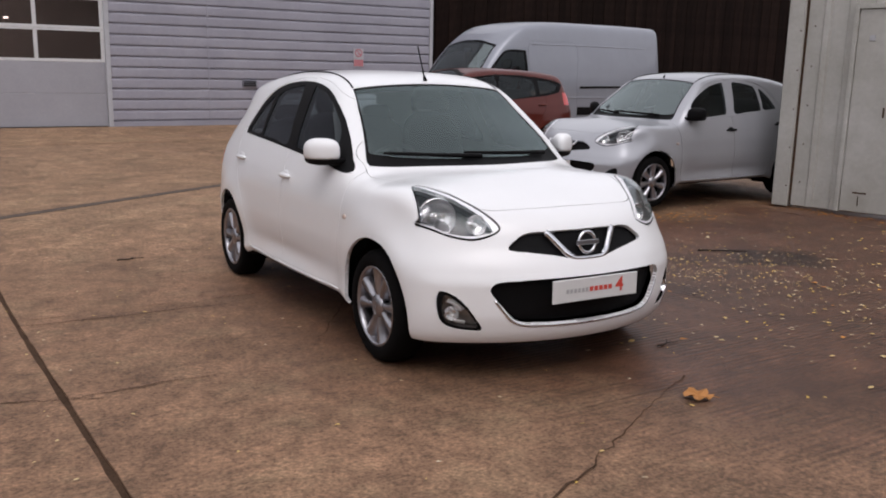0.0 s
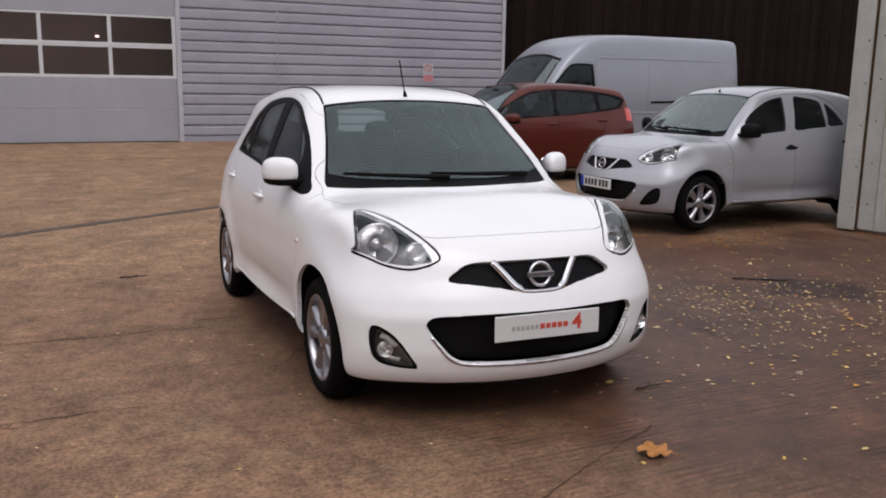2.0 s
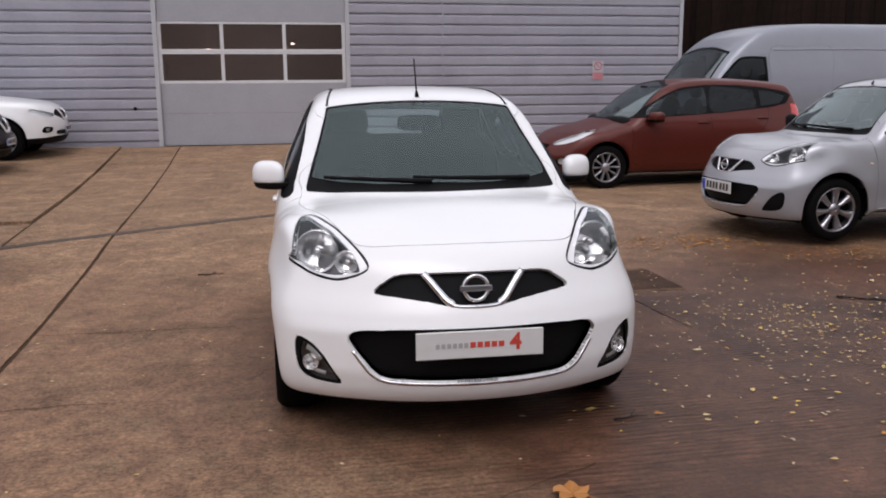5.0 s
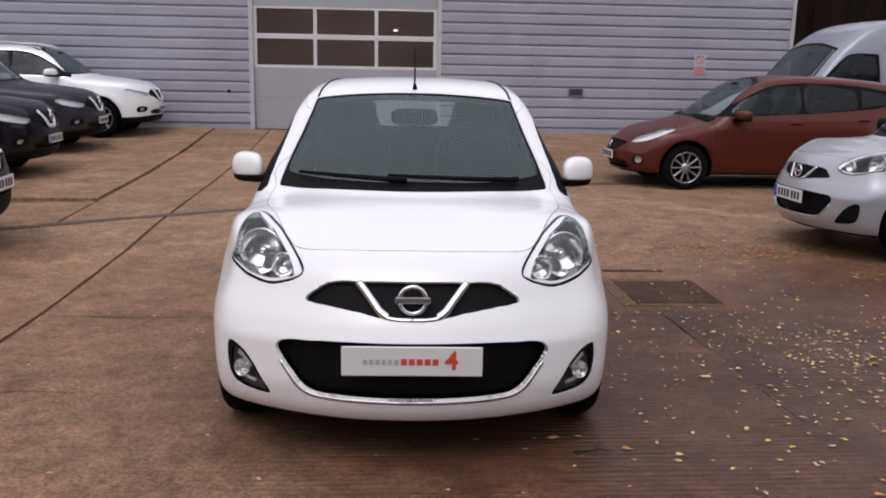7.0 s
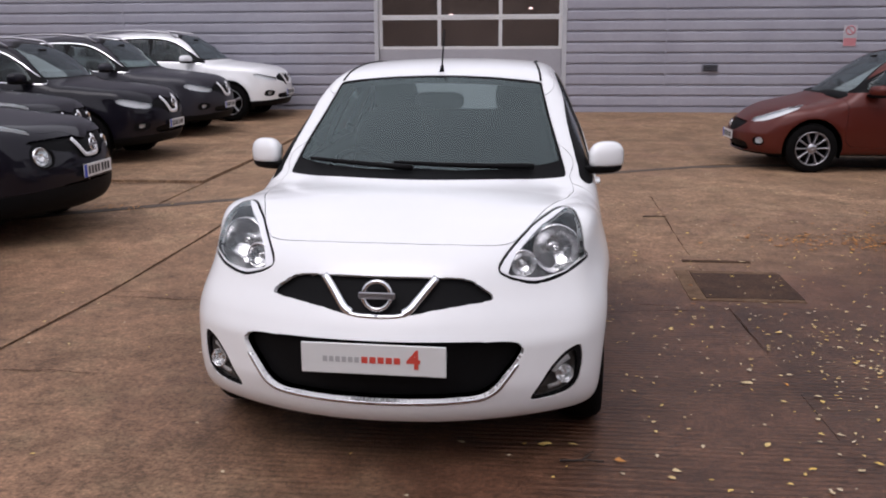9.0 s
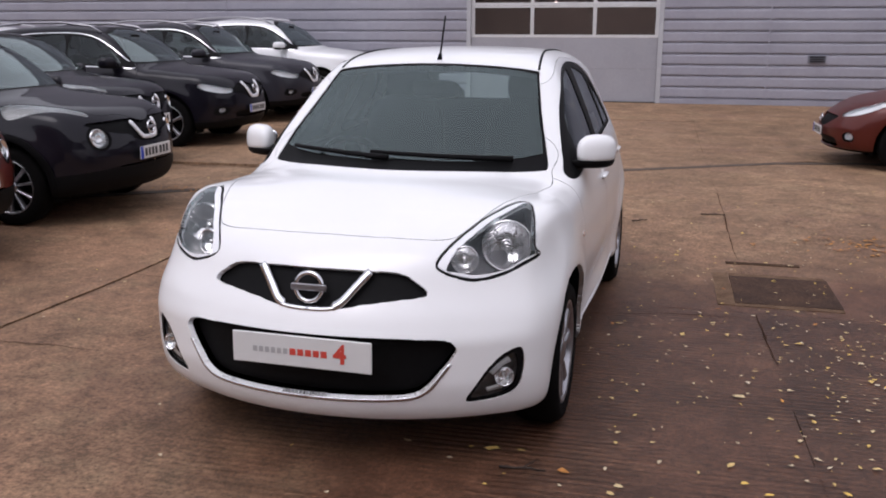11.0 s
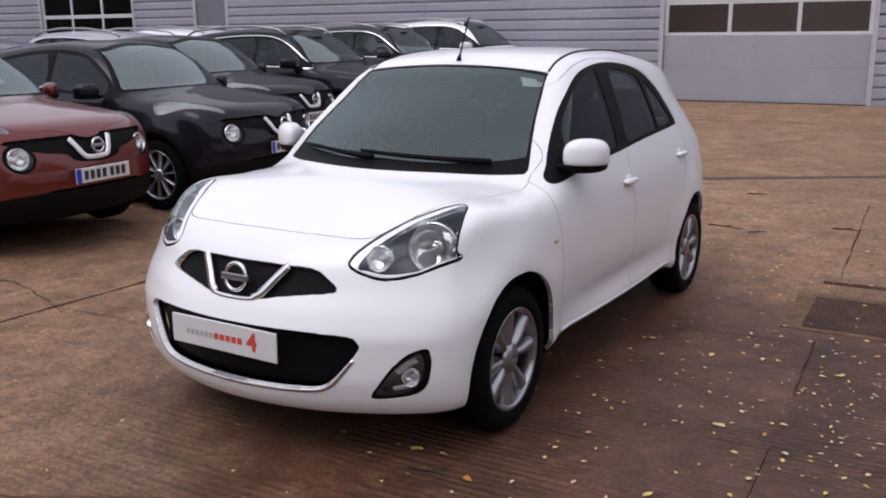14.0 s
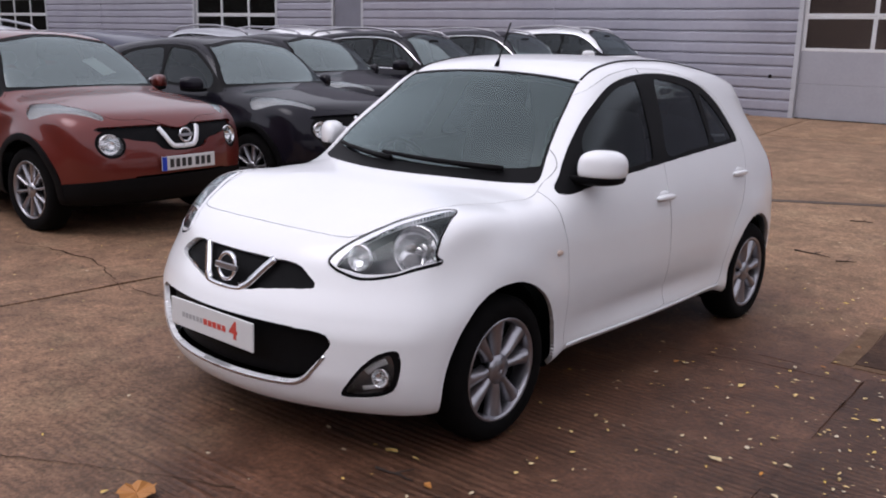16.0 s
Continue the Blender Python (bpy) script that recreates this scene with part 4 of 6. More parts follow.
SUV = dict(
    length=4.50, half=0.91, axle=0.92, base=2.68, hub=0.35, arch=0.40, wheel=0.35, under=0.26, round=0.04, flare=0.03, rim=0.68, tread=0.105,
    top=[(-0.1, 0.72), (0.04, 0.86), (0.2, 0.96), (0.5, 1.035), (0.9, 1.09), (1.15, 1.12), (1.28, 1.16), (1.5, 1.30), (1.8, 1.49), (2.0, 1.58), (2.3, 1.635), (2.8, 1.65), (3.4, 1.62), (3.9, 1.56), (4.2, 1.5), (4.6, 1.4)],
    front=[(0.1, 0.2), (0.25, 0.08), (0.4, 0.02), (0.55, 0.0), (0.75, 0.02), (0.88, 0.07), (1.0, 0.18), (1.2, 0.5)],
    rear=[(0.1, 4.36), (0.3, 4.45), (0.5, 4.5), (0.8, 4.48), (1.05, 4.40), (1.3, 4.26), (1.5, 4.12), (1.7, 4.0)],
    plan=[(-0.2, 0.66), (0.1, 0.80), (0.35, 0.86), (0.7, 0.88), (1.2, 0.885), (2.0, 0.89), (3.2, 0.89), (3.8, 0.87), (4.2, 0.83), (4.5, 0.77)],
    tumble=[(0.1, 0.06), (0.25, 0.03), (0.45, 0.015), (0.7, 0.0), (0.9, 0.005), (1.03, 0.03), (1.13, 0.07), (1.3, 0.14), (1.5, 0.22), (1.7, 0.31)],
    crown=[(0, 0.02), (0.4, 0.05), (0.9, 0.05), (1.3, 0.07), (2.0, 0.06), (4.5, 0.08)],
    bow=(0.40, 2.3), tail=(0.30, 2.4), screen=0.28, sweep=(1.25, 1.95), cabin=(1.2, 4.1, 1.12, 2.25), mirror_in=(1.85, 1.48), mirror=(1.70, 0.98, 1.15), headrest=1.42,
    lamp_inside=PAINTED_CHROME, lamp_tub=(0.03, 0.02, -0.01), fog_inside=PAINTED_CHROME, plate=(-0.02, 0.52), badge=(0.02, 0.80, 0.06), handles=((2.35, 0.99), (3.35, 1.02)),
    cuts=[
        ("body", "chin", "front", mirrored([(0.0, 0.40), (0.4, 0.40), (0.7, 0.38), (0.9, 0.36), (0.9, 0.26), (0.85, 0.2), (0.0, 0.2)]), 0.6),
        ("body", "screen_surround", "front", [(-0.1, 1.0), (0.45, 1.0), (0.73, 1.10), (0.73, 1.20), (0.62, 1.43), (0.57, 1.53), (0.52, 1.56), (-0.1, 1.585)], 2.4, False, (1.24, 0.38)),
        ("screen_surround", "windscreen", "front", [(-0.1, 1.0), (0.45, 1.0), (0.69, 1.12), (0.69, 1.22), (0.59, 1.43), (0.55, 1.51), (0.50, 1.54), (-0.1, 1.565)], 2.4, False, (1.29, 0.38)),
        ("body", "daylight", "side", [(1.40, 1.075), (1.55, 1.20), (1.80, 1.37), (2.05, 1.49), (2.35, 1.545), (2.9, 1.545), (3.4, 1.50), (3.72, 1.41), (3.92, 1.27), (3.85, 1.19), (3.3, 1.14), (2.4, 1.10), (1.8, 1.085)], 0.3),
        ("daylight", "window_frame", "side", inset([(1.40, 1.075), (1.55, 1.20), (1.80, 1.37), (2.05, 1.49), (2.35, 1.545), (2.9, 1.545), (3.4, 1.50), (3.72, 1.41), (3.92, 1.27), (3.85, 1.19), (3.3, 1.14), (2.4, 1.10), (1.8, 1.085)], 0.010), 0.3),
        ("window_frame", "front_window", "side", [(1.65, 1.12), (1.66, 1.215), (1.86, 1.36), (2.10, 1.465), (2.36, 1.505), (2.44, 1.49), (2.44, 1.15), (2.2, 1.13)], 0.3),
        ("window_frame", "rear_window", "side", [(2.54, 1.15), (2.54, 1.50), (2.9, 1.505), (3.22, 1.475), (3.28, 1.40), (3.28, 1.20), (3.1, 1.17)], 0.3),
        ("window_frame", "quarter_window", "side", [(3.36, 1.20), (3.36, 1.45), (3.62, 1.39), (3.78, 1.28), (3.75, 1.23)], 0.3),
        ("body", "tail_window", "rear", [(-0.1, 1.16), (0.5, 1.17), (0.62, 1.24), (0.54, 1.46), (-0.1, 1.52)], 3.8),
        ("body", "bonnet", "top", [(0.17, -0.1), (0.18, 0.3), (0.28, 0.56), (0.5, 0.66), (0.9, 0.71), (1.3, 0.72), (1.35, 0.5), (1.4, -0.1)], 0.85),
        ("body", "headlamp", "front", [(0.50, 0.80), (0.60, 0.82), (0.74, 0.855), (0.85, 0.88), (0.85, 0.80), (0.76, 0.765), (0.62, 0.745), (0.52, 0.76)], 1.1),
        ("body", "upper_grille", "front", mirrored([(0.0, 0.89), (0.25, 0.885), (0.45, 0.83), (0.48, 0.77), (0.3, 0.72), (0.18, 0.67), (0.0, 0.66)]), 0.5),
        ("body", "lower_grille", "front", mirrored([(0.0, 0.50), (0.4, 0.50), (0.50, 0.47), (0.42, 0.42), (0.0, 0.41)]), 0.5),
        ("body", "fog_surround", "front", [(0.60, 0.55), (0.76, 0.57), (0.80, 0.50), (0.76, 0.46), (0.62, 0.48)], 0.8),
        ("fog_surround", "fog_lamp", "front", [(0.66, 0.54), (0.73, 0.545), (0.745, 0.51), (0.72, 0.485), (0.67, 0.50)], 0.8),
        ("body", "front_door", "side", [(1.42, 0.45), (1.40, 0.8), (1.36, 1.05), (1.52, 1.21), (1.78, 1.39), (2.05, 1.515), (2.35, 1.57), (2.49, 1.57), (2.49, 1.1), (2.52, 0.7), (2.49, 0.42), (1.9, 0.41)], 0.3),
        ("body", "rear_door", "side", [(2.49, 0.5), (2.52, 0.7), (2.49, 1.1), (2.49, 1.57), (2.9, 1.57), (3.3, 1.535), (3.42, 1.4), (3.40, 1.1), (3.28, 0.85), (3.18, 0.55), (3.0, 0.43)], 0.3),
    ])
COMPACT_SPEC = dict(
    length=4.10, half=0.848, axle=0.83, base=2.60, hub=0.305, arch=0.355, wheel=0.305, under=0.20, round=0.04, flare=0.022, rim=0.68,
    top=[(-0.1, 0.47), (0.04, 0.60), (0.2, 0.70), (0.5, 0.825), (0.85, 0.925), (1.0, 0.97), (1.25, 1.12), (1.6, 1.34), (1.85, 1.46), (2.1, 1.515), (2.5, 1.535), (3.0, 1.525), (3.5, 1.49), (3.8, 1.455), (4.2, 1.38)],
    front=[(0.1, 0.15), (0.25, 0.03), (0.35, 0.0), (0.46, 0.0), (0.56, 0.04), (0.69, 0.14), (0.9, 0.4)],
    rear=[(0.1, 3.96), (0.3, 4.06), (0.5, 4.1), (0.75, 4.09), (1.0, 4.05), (1.25, 3.95), (1.45, 3.86), (1.6, 3.78)],
    plan=[(-0.2, 0.6), (0.1, 0.74), (0.35, 0.80), (0.7, 0.825), (1.2, 0.832), (2.2, 0.84), (3.2, 0.838), (3.6, 0.82), (3.9, 0.78), (4.1, 0.73)],
    tumble=[(0.1, 0.08), (0.22, 0.05), (0.4, 0.02), (0.6, 0.0), (0.8, 0.005), (0.93, 0.035), (1.05, 0.078), (1.25, 0.15), (1.45, 0.235), (1.6, 0.31)],
    crown=[(0, 0.02), (0.4, 0.05), (0.9, 0.05), (1.2, 0.07), (2.0, 0.06), (4, 0.08)],
    bow=(0.48, 2.2), tail=(0.30, 2.3), screen=0.3, sweep=(1.1, 1.9), cabin=(1.0, 3.8, 1.0, 2.05), mirror_in=(1.75, 1.38), mirror=(1.52, 0.92, 1.0), headrest=1.34, mirror_paint=SHADED_RED,
    lamp_inside=PAINTED_CHROME, lamp_tub=(0.03, 0.02, -0.02), fog_inside=PAINTED_CHROME, plate=(-0.02, 0.42), badge=(0.02, 0.56, 0.05), handles=((2.30, 0.91), (3.25, 0.96)),
    cuts=[
        ("body", "screen_surround", "front", [(-0.1, 0.9), (0.45, 0.9), (0.67, 0.98), (0.68, 1.07), (0.58, 1.30), (0.53, 1.42), (0.48, 1.445), (-0.1, 1.47)], 2.2, False, (0.98, 0.45)),
        ("screen_surround", "windscreen", "front", [(-0.1, 0.9), (0.45, 0.9), (0.63, 1.0), (0.64, 1.09), (0.55, 1.30), (0.51, 1.40), (0.46, 1.425), (-0.1, 1.45)], 2.2, False, (1.03, 0.45)),
        ("body", "window_frame", "side", [(1.20, 0.975), (1.42, 1.12), (1.72, 1.29), (2.0, 1.395), (2.4, 1.435), (2.9, 1.43), (3.3, 1.395), (3.62, 1.345), (3.78, 1.29), (3.66, 1.16), (3.4, 1.11), (2.6, 1.04), (1.8, 1.0)], 0.3, True),
        ("window_frame", "front_window", "side", [(1.46, 1.015), (1.52, 1.15), (1.76, 1.28), (2.02, 1.375), (2.3, 1.405), (2.38, 1.39), (2.36, 1.06), (2.0, 1.035)], 0.3),
        ("window_frame", "rear_window", "side", [(2.46, 1.065), (2.48, 1.405), (2.8, 1.40), (3.12, 1.36), (3.16, 1.28), (3.16, 1.12), (2.9, 1.09)], 0.3),
        ("window_frame", "quarter_window", "side", [(3.24, 1.13), (3.24, 1.365), (3.48, 1.335), (3.68, 1.275), (3.58, 1.17)], 0.3, True),
        ("body", "tail_window", "rear", [(-0.1, 1.08), (0.5, 1.09), (0.6, 1.16), (0.5, 1.38), (-0.1, 1.42)], 3.5),
        ("body", "bonnet", "top", [(0.17, -0.1), (0.18, 0.3), (0.26, 0.5), (0.5, 0.60), (0.85, 0.67), (1.1, 0.68), (1.2, 0.5), (1.25, -0.1)], 0.75),
        ("body", "headlamp", "side", [(0.16, 0.615), (0.24, 0.675), (0.45, 0.765), (0.74, 0.855), (0.68, 0.803), (0.5, 0.728), (0.3, 0.642)], 0.42),
        ("body", "upper_grille", "front", mirrored([(0.0, 0.62), (0.25, 0.615), (0.38, 0.60), (0.33, 0.55), (0.2, 0.49), (0.0, 0.48)]), 0.5),
        ("body", "lower_grille", "front", mirrored([(0.0, 0.37), (0.35, 0.37), (0.5, 0.34), (0.45, 0.25), (0.0, 0.24)]), 0.5),
        ("body", "fog_surround", "front", [(0.60, 0.41), (0.68, 0.44), (0.73, 0.39), (0.70, 0.33), (0.62, 0.34)], 0.8),
        ("fog_surround", "fog_lamp", "front", [(0.63, 0.415), (0.69, 0.435), (0.72, 0.395), (0.70, 0.355), (0.64, 0.36)], 0.8),
        ("body", "front_door", "side", [(1.25, 0.35), (1.22, 0.8), (1.16, 0.98), (1.40, 1.135), (1.70, 1.31), (2.0, 1.42), (2.42, 1.46), (2.42, 1.0), (2.45, 0.6), (2.42, 0.33), (1.8, 0.32)], 0.3),
        ("body", "rear_door", "side", [(2.42, 0.4), (2.45, 0.6), (2.42, 1.0), (2.42, 1.46), (2.9, 1.445), (3.25, 1.39), (3.36, 1.25), (3.33, 0.95), (3.2, 0.75), (3.05, 0.5), (2.9, 0.34)], 0.3),
        ("body", "tail_lamp", "rear", [(0.60, 0.97), (0.72, 0.95), (0.86, 0.98), (0.86, 1.07), (0.74, 1.15), (0.66, 1.14)], 3.74),
    ])
VAN = dict(
    length=6.0, half=1.03, axle=0.85, base=3.7, hub=0.34, arch=0.39, wheel=0.34, under=0.28, round=0.05, flare=0.012, rim=0.62, tread=0.11, core=0.8,
    top=[(-0.1, 0.85), (0.05, 1.0), (0.25, 1.12), (0.5, 1.20), (0.68, 1.27), (0.85, 1.42), (1.2, 1.80), (1.45, 2.05), (1.7, 2.22), (2.1, 2.38), (2.6, 2.44), (3.4, 2.46), (4.9, 2.46), (5.8, 2.44), (6.2, 2.42)],
    front=[(0.1, 0.2), (0.3, 0.05), (0.5, 0.0), (0.8, 0.02), (1.0, 0.07), (1.2, 0.2), (1.5, 0.6)],
    rear=[(0.1, 5.95), (0.5, 6.0), (1.0, 5.99), (2.0, 5.95), (2.6, 5.91)],
    plan=[(-0.2, 0.75), (0.1, 0.88), (0.4, 0.96), (0.8, 1.0), (1.5, 1.015), (3.0, 1.02), (5.4, 1.015), (5.9, 0.99)],
    tumble=[(0.1, 0.05), (0.3, 0.02), (0.6, 0.0), (1.1, 0.0), (1.5, 0.03), (2.0, 0.09), (2.5, 0.17)],
    crown=[(0, 0.02), (0.5, 0.05), (1.0, 0.06), (2.0, 0.06), (5.5, 0.05)],
    bow=(0.30, 2.4), tail=(0.10, 3.0), screen=0.2, sweep=(0.8, 1.8), cabin=(0.8, 2.3, 1.2, 1.7), mirror_in=(1.35, 1.85), mirror=(1.05, 1.14, 1.35), mirror_paint=PLASTIC, headrest=1.6,
    plate=(-0.02, 0.5), badge=(0.03, 0.85, 0.07), handles=((2.0, 1.05), (2.5, 1.10)),
    cuts=[
        ("body", "chin", "front", mirrored([(0.0, 0.5), (0.5, 0.5), (1.0, 0.48), (1.0, 0.25), (0.0, 0.22)]), 0.6),
        ("body", "screen_surround", "front", [(-0.1, 1.24), (0.6, 1.25), (0.84, 1.28), (0.84, 1.35), (0.78, 1.85), (0.72, 1.96), (-0.1, 2.0)], 2.2, False, (0.62, 0.25)),
        ("screen_surround", "windscreen", "front", [(-0.1, 1.30), (0.6, 1.31), (0.80, 1.33), (0.80, 1.38), (0.745, 1.83), (0.69, 1.935), (-0.1, 1.97)], 2.2, False, (0.67, 0.25)),
        ("body", "window_frame", "side", [(0.90, 1.22), (1.15, 1.48), (1.42, 1.76), (1.60, 1.86), (2.0, 1.86), (2.05, 1.80), (2.05, 1.22), (1.6, 1.18)], 0.5),
        ("window_frame", "front_window", "side", [(1.10, 1.26), (1.22, 1.48), (1.46, 1.74), (1.62, 1.825), (1.98, 1.825), (2.01, 1.79), (2.01, 1.26), (1.6, 1.22)], 0.5),
        ("body", "headlamp", "front", [(0.60, 0.82), (0.74, 0.98), (0.90, 1.10), (0.95, 1.0), (0.92, 0.85), (0.75, 0.76)], 1.1),
        ("body", "upper_grille", "front", mirrored([(0.0, 0.82), (0.5, 0.82), (0.55, 0.72), (0.45, 0.60), (0.0, 0.58)]), 0.5),
        ("body", "bonnet", "top", [(0.17, -0.1), (0.2, 0.4), (0.35, 0.7), (0.6, 0.78), (0.75, 0.7), (0.8, -0.1)], 0.95),
        ("body", "front_door", "side", [(0.88, 0.5), (0.86, 1.0), (0.84, 1.2), (1.12, 1.5), (1.40, 1.80), (1.58, 1.90), (2.02, 1.90), (2.09, 1.85), (2.09, 1.0), (2.09, 0.5), (1.5, 0.42)], 0.5),
        ("body", "panel", "side", [(2.14, 0.5), (2.14, 1.4), (2.14, 2.0), (2.7, 2.02), (3.36, 2.0), (3.36, 1.2), (3.36, 0.5), (2.8, 0.46)], 0.5),
        ("body", "cladding", "side", [(1.22, 0.60), (2.5, 0.62), (4.1, 0.60), (4.1, 0.76), (2.5, 0.78), (1.22, 0.76)], 0.6, True),
        ("body", "tail_lamp", "rear", [(0.92, 0.9), (1.1, 0.9), (1.1, 1.5), (0.92, 1.5)], 5.92),
    ])


# ---- the yard and its buildings ----
LEVEL = curve([(-400, 0.05), (-4, 0.05), (2.6, 0.035), (3.9, 0.0), (6.0, -0.055), (7.5, -0.05), (9.0, -0.01), (12.0, 0.0), (15.0, 0.06), (18.8, 0.21), (24, 0.3), (400, 0.3)])
WALL_Y = 18.8


def concrete(name, dry, wet):
    """Tamped yard concrete: brown, stained, with wet stretches, grit and fine ribs."""
    m = bpy.data.materials.new(name)
    m.use_nodes = True
    n, l = m.node_tree.nodes, m.node_tree.links
    b = n["Principled BSDF"]
    co = n.new("ShaderNodeTexCoord").outputs["Object"]

    def noise_at(scale, detail=5, rough=0.6):
        t = n.new("ShaderNodeTexNoise")
        t.inputs["Scale"].default_value, t.inputs["Detail"].default_value, t.inputs["Roughness"].default_value = scale, detail, rough
        l.new(co, t.inputs["Vector"])
        return t.outputs["Fac"]

    def spread(value, a, c, lo=0.0, hi=1.0):
        r = n.new("ShaderNodeMapRange")
        for k, v in (("From Min", a), ("From Max", c), ("To Min", lo), ("To Max", hi)):
            r.inputs[k].default_value = v
        l.new(value, r.inputs["Value"])
        return r.outputs[0]

    def math_node(op, a, c):
        q = n.new("ShaderNodeMath")
        q.operation = op
        for i, v in enumerate((a, c)):
            if isinstance(v, (int, float)):
                q.inputs[i].default_value = v
            else:
                l.new(v, q.inputs[i])
        return q.outputs[0]

    sep = n.new("ShaderNodeSeparateXYZ")
    l.new(co, sep.inputs[0])
    east = spread(sep.outputs["X"], 0.8, 3.9, -0.20, 0.29)
    north = spread(sep.outputs["Y"], 5.7, 7.8, 0.0, -0.42)
    south = spread(sep.outputs["Y"], 1.2, 3.2, -0.22, 0.0)
    damp = spread(math_node("ADD", math_node("ADD", math_node("ADD", noise_at(0.55, 6, 0.65), east), north), south), 0.36, 0.66)
    mix = n.new("ShaderNodeMix")
    mix.data_type = "RGBA"
    mix.inputs["A"].default_value, mix.inputs["B"].default_value = (*dry, 1), (*wet, 1)
    l.new(damp, mix.inputs["Factor"])
    stain = math_node("MULTIPLY", spread(noise_at(3.5, 6, 0.72), 0.3, 0.7, 0.66, 1.3), spread(noise_at(1.1, 7, 0.72), 0.35, 0.65, 0.76, 1.24))
    sandy = n.new("ShaderNodeMix")
    sandy.data_type = "RGBA"
    sandy.inputs["B"].default_value = (0.272, 0.178, 0.104, 1)
    l.new(mix.outputs["Result"], sandy.inputs["A"])
    l.new(math_node("MULTIPLY", math_node("ADD", spread(noise_at(1.9, 8, 0.75), 0.5, 0.66, 0.0, 0.65), spread(sep.outputs["Y"], 6.2, 8.8, 0.0, 0.4)), spread(damp, 0.1, 0.9, 1.0, 0.12)), sandy.inputs["Factor"])
    grit = spread(noise_at(55, 4, 0.7), 0.3, 0.7, 0.42, 1.55)
    grit = math_node("MULTIPLY", grit, spread(noise_at(15, 6, 0.75), 0.3, 0.7, 0.64, 1.34))
    stone = n.new("ShaderNodeTexVoronoi")
    stone.inputs["Scale"].default_value = 38
    l.new(co, stone.inputs["Vector"])
    pale = spread(stone.outputs["Distance"], 0.10, 0.16, 1.0, 0.0)
    pick = n.new("ShaderNodeSeparateColor")
    l.new(stone.outputs["Color"], pick.inputs[0])
    pale = math_node("MULTIPLY", pale, spread(pick.outputs[0], 0.86, 0.90))
    grit = math_node("ADD", grit, math_node("MULTIPLY", pale, 0.9))
    wave = n.new("ShaderNodeTexWave")
    wave.wave_type, wave.bands_direction = "BANDS", "Y"
    wave.inputs["Scale"].default_value, wave.inputs["Distortion"].default_value, wave.inputs["Detail"].default_value, wave.inputs["Detail Scale"].default_value = 7.5, 1.6, 3, 1.6
    l.new(co, wave.inputs["Vector"])
    front = spread(sep.outputs["Y"], 3.2, 6.0, 1.0, 0.12)
    ribs = math_node("MULTIPLY", math_node("MULTIPLY", front, spread(sep.outputs["X"], 1.9, 3.4, 0.10, 1.0)), spread(noise_at(1.5, 4), 0.38, 0.56))
    long_way = n.new("ShaderNodeMapping")
    long_way.inputs["Scale"].default_value = (1.6, 30.0, 1.0)
    l.new(co, long_way.inputs["Vector"])
    drag = n.new("ShaderNodeTexNoise")
    drag.inputs["Scale"].default_value, drag.inputs["Detail"].default_value, drag.inputs["Roughness"].default_value = 1.0, 4, 0.6
    l.new(long_way.outputs[0], drag.inputs["Vector"])
    tamp = math_node("ADD", math_node("MULTIPLY", math_node("SUBTRACT", wave.outputs["Fac"], 0.5), 0.55), math_node("MULTIPLY", math_node("SUBTRACT", drag.outputs["Fac"], 0.5), 2.2))
    groove = math_node("MULTIPLY", tamp, ribs)
    tone = math_node("MULTIPLY", math_node("MULTIPLY", stain, grit), math_node("ADD", 1.0, math_node("MULTIPLY", groove, 0.78)))
    # wet stains: along the east of one joint, and round a worn hollow
    blur = math_node("MULTIPLY", math_node("SUBTRACT", noise_at(3.0, 5, 0.65), 0.5), 0.5)
    off = math_node("ADD", sep.outputs["X"], math_node("MULTIPLY", blur, 0.3))
    seep = math_node("MULTIPLY", math_node("MULTIPLY", spread(off, 4.60, 4.635), spread(off, 4.8, 6.0, 1.0, 0.0)), math_node("MULTIPLY", spread(sep.outputs["Y"], 3.4, 4.2), spread(sep.outputs["Y"], 5.62, 5.70, 1.0, 0.0)))
    dx, dy = math_node("SUBTRACT", sep.outputs["X"], 6.35), math_node("SUBTRACT", sep.outputs["Y"], 4.76)
    far = math_node("ADD", math_node("ADD", math_node("ABSOLUTE", dx, 0), math_node("ABSOLUTE", dy, 0)), blur)
    tone = math_node("MULTIPLY", tone, math_node("SUBTRACT", 1.0, math_node("MAXIMUM", math_node("MULTIPLY", seep, 0.34), spread(far, 0.40, 0.60, 0.62, 0.0))))
    slant = math_node("ADD", math_node("MULTIPLY", math_node("SUBTRACT", sep.outputs["X"], 5.06), 0.68), math_node("MULTIPLY", math_node("SUBTRACT", sep.outputs["Y"], 11.01), 0.733))
    streak = math_node("MULTIPLY", spread(math_node("ADD", math_node("ABSOLUTE", slant, 0), math_node("MULTIPLY", blur, 0.4)), 0.08, 0.22, 0.30, 0.0), spread(sep.outputs["X"], 4.8, 5.4))
    tone = math_node("MULTIPLY", tone, math_node("ADD", 1.0, streak))
    info = n.new("ShaderNodeObjectInfo")
    tone = math_node("MULTIPLY", tone, spread(info.outputs["Random"], 0, 1, 0.93, 1.08))
    mul = n.new("ShaderNodeVectorMath")
    mul.operation = "SCALE"
    l.new(sandy.outputs["Result"], mul.inputs[0])
    l.new(tone, mul.inputs["Scale"])
    l.new(mul.outputs[0], b.inputs["Base Color"])
    l.new(spread(damp, 0, 1, 0.72, 0.46), b.inputs["Roughness"])
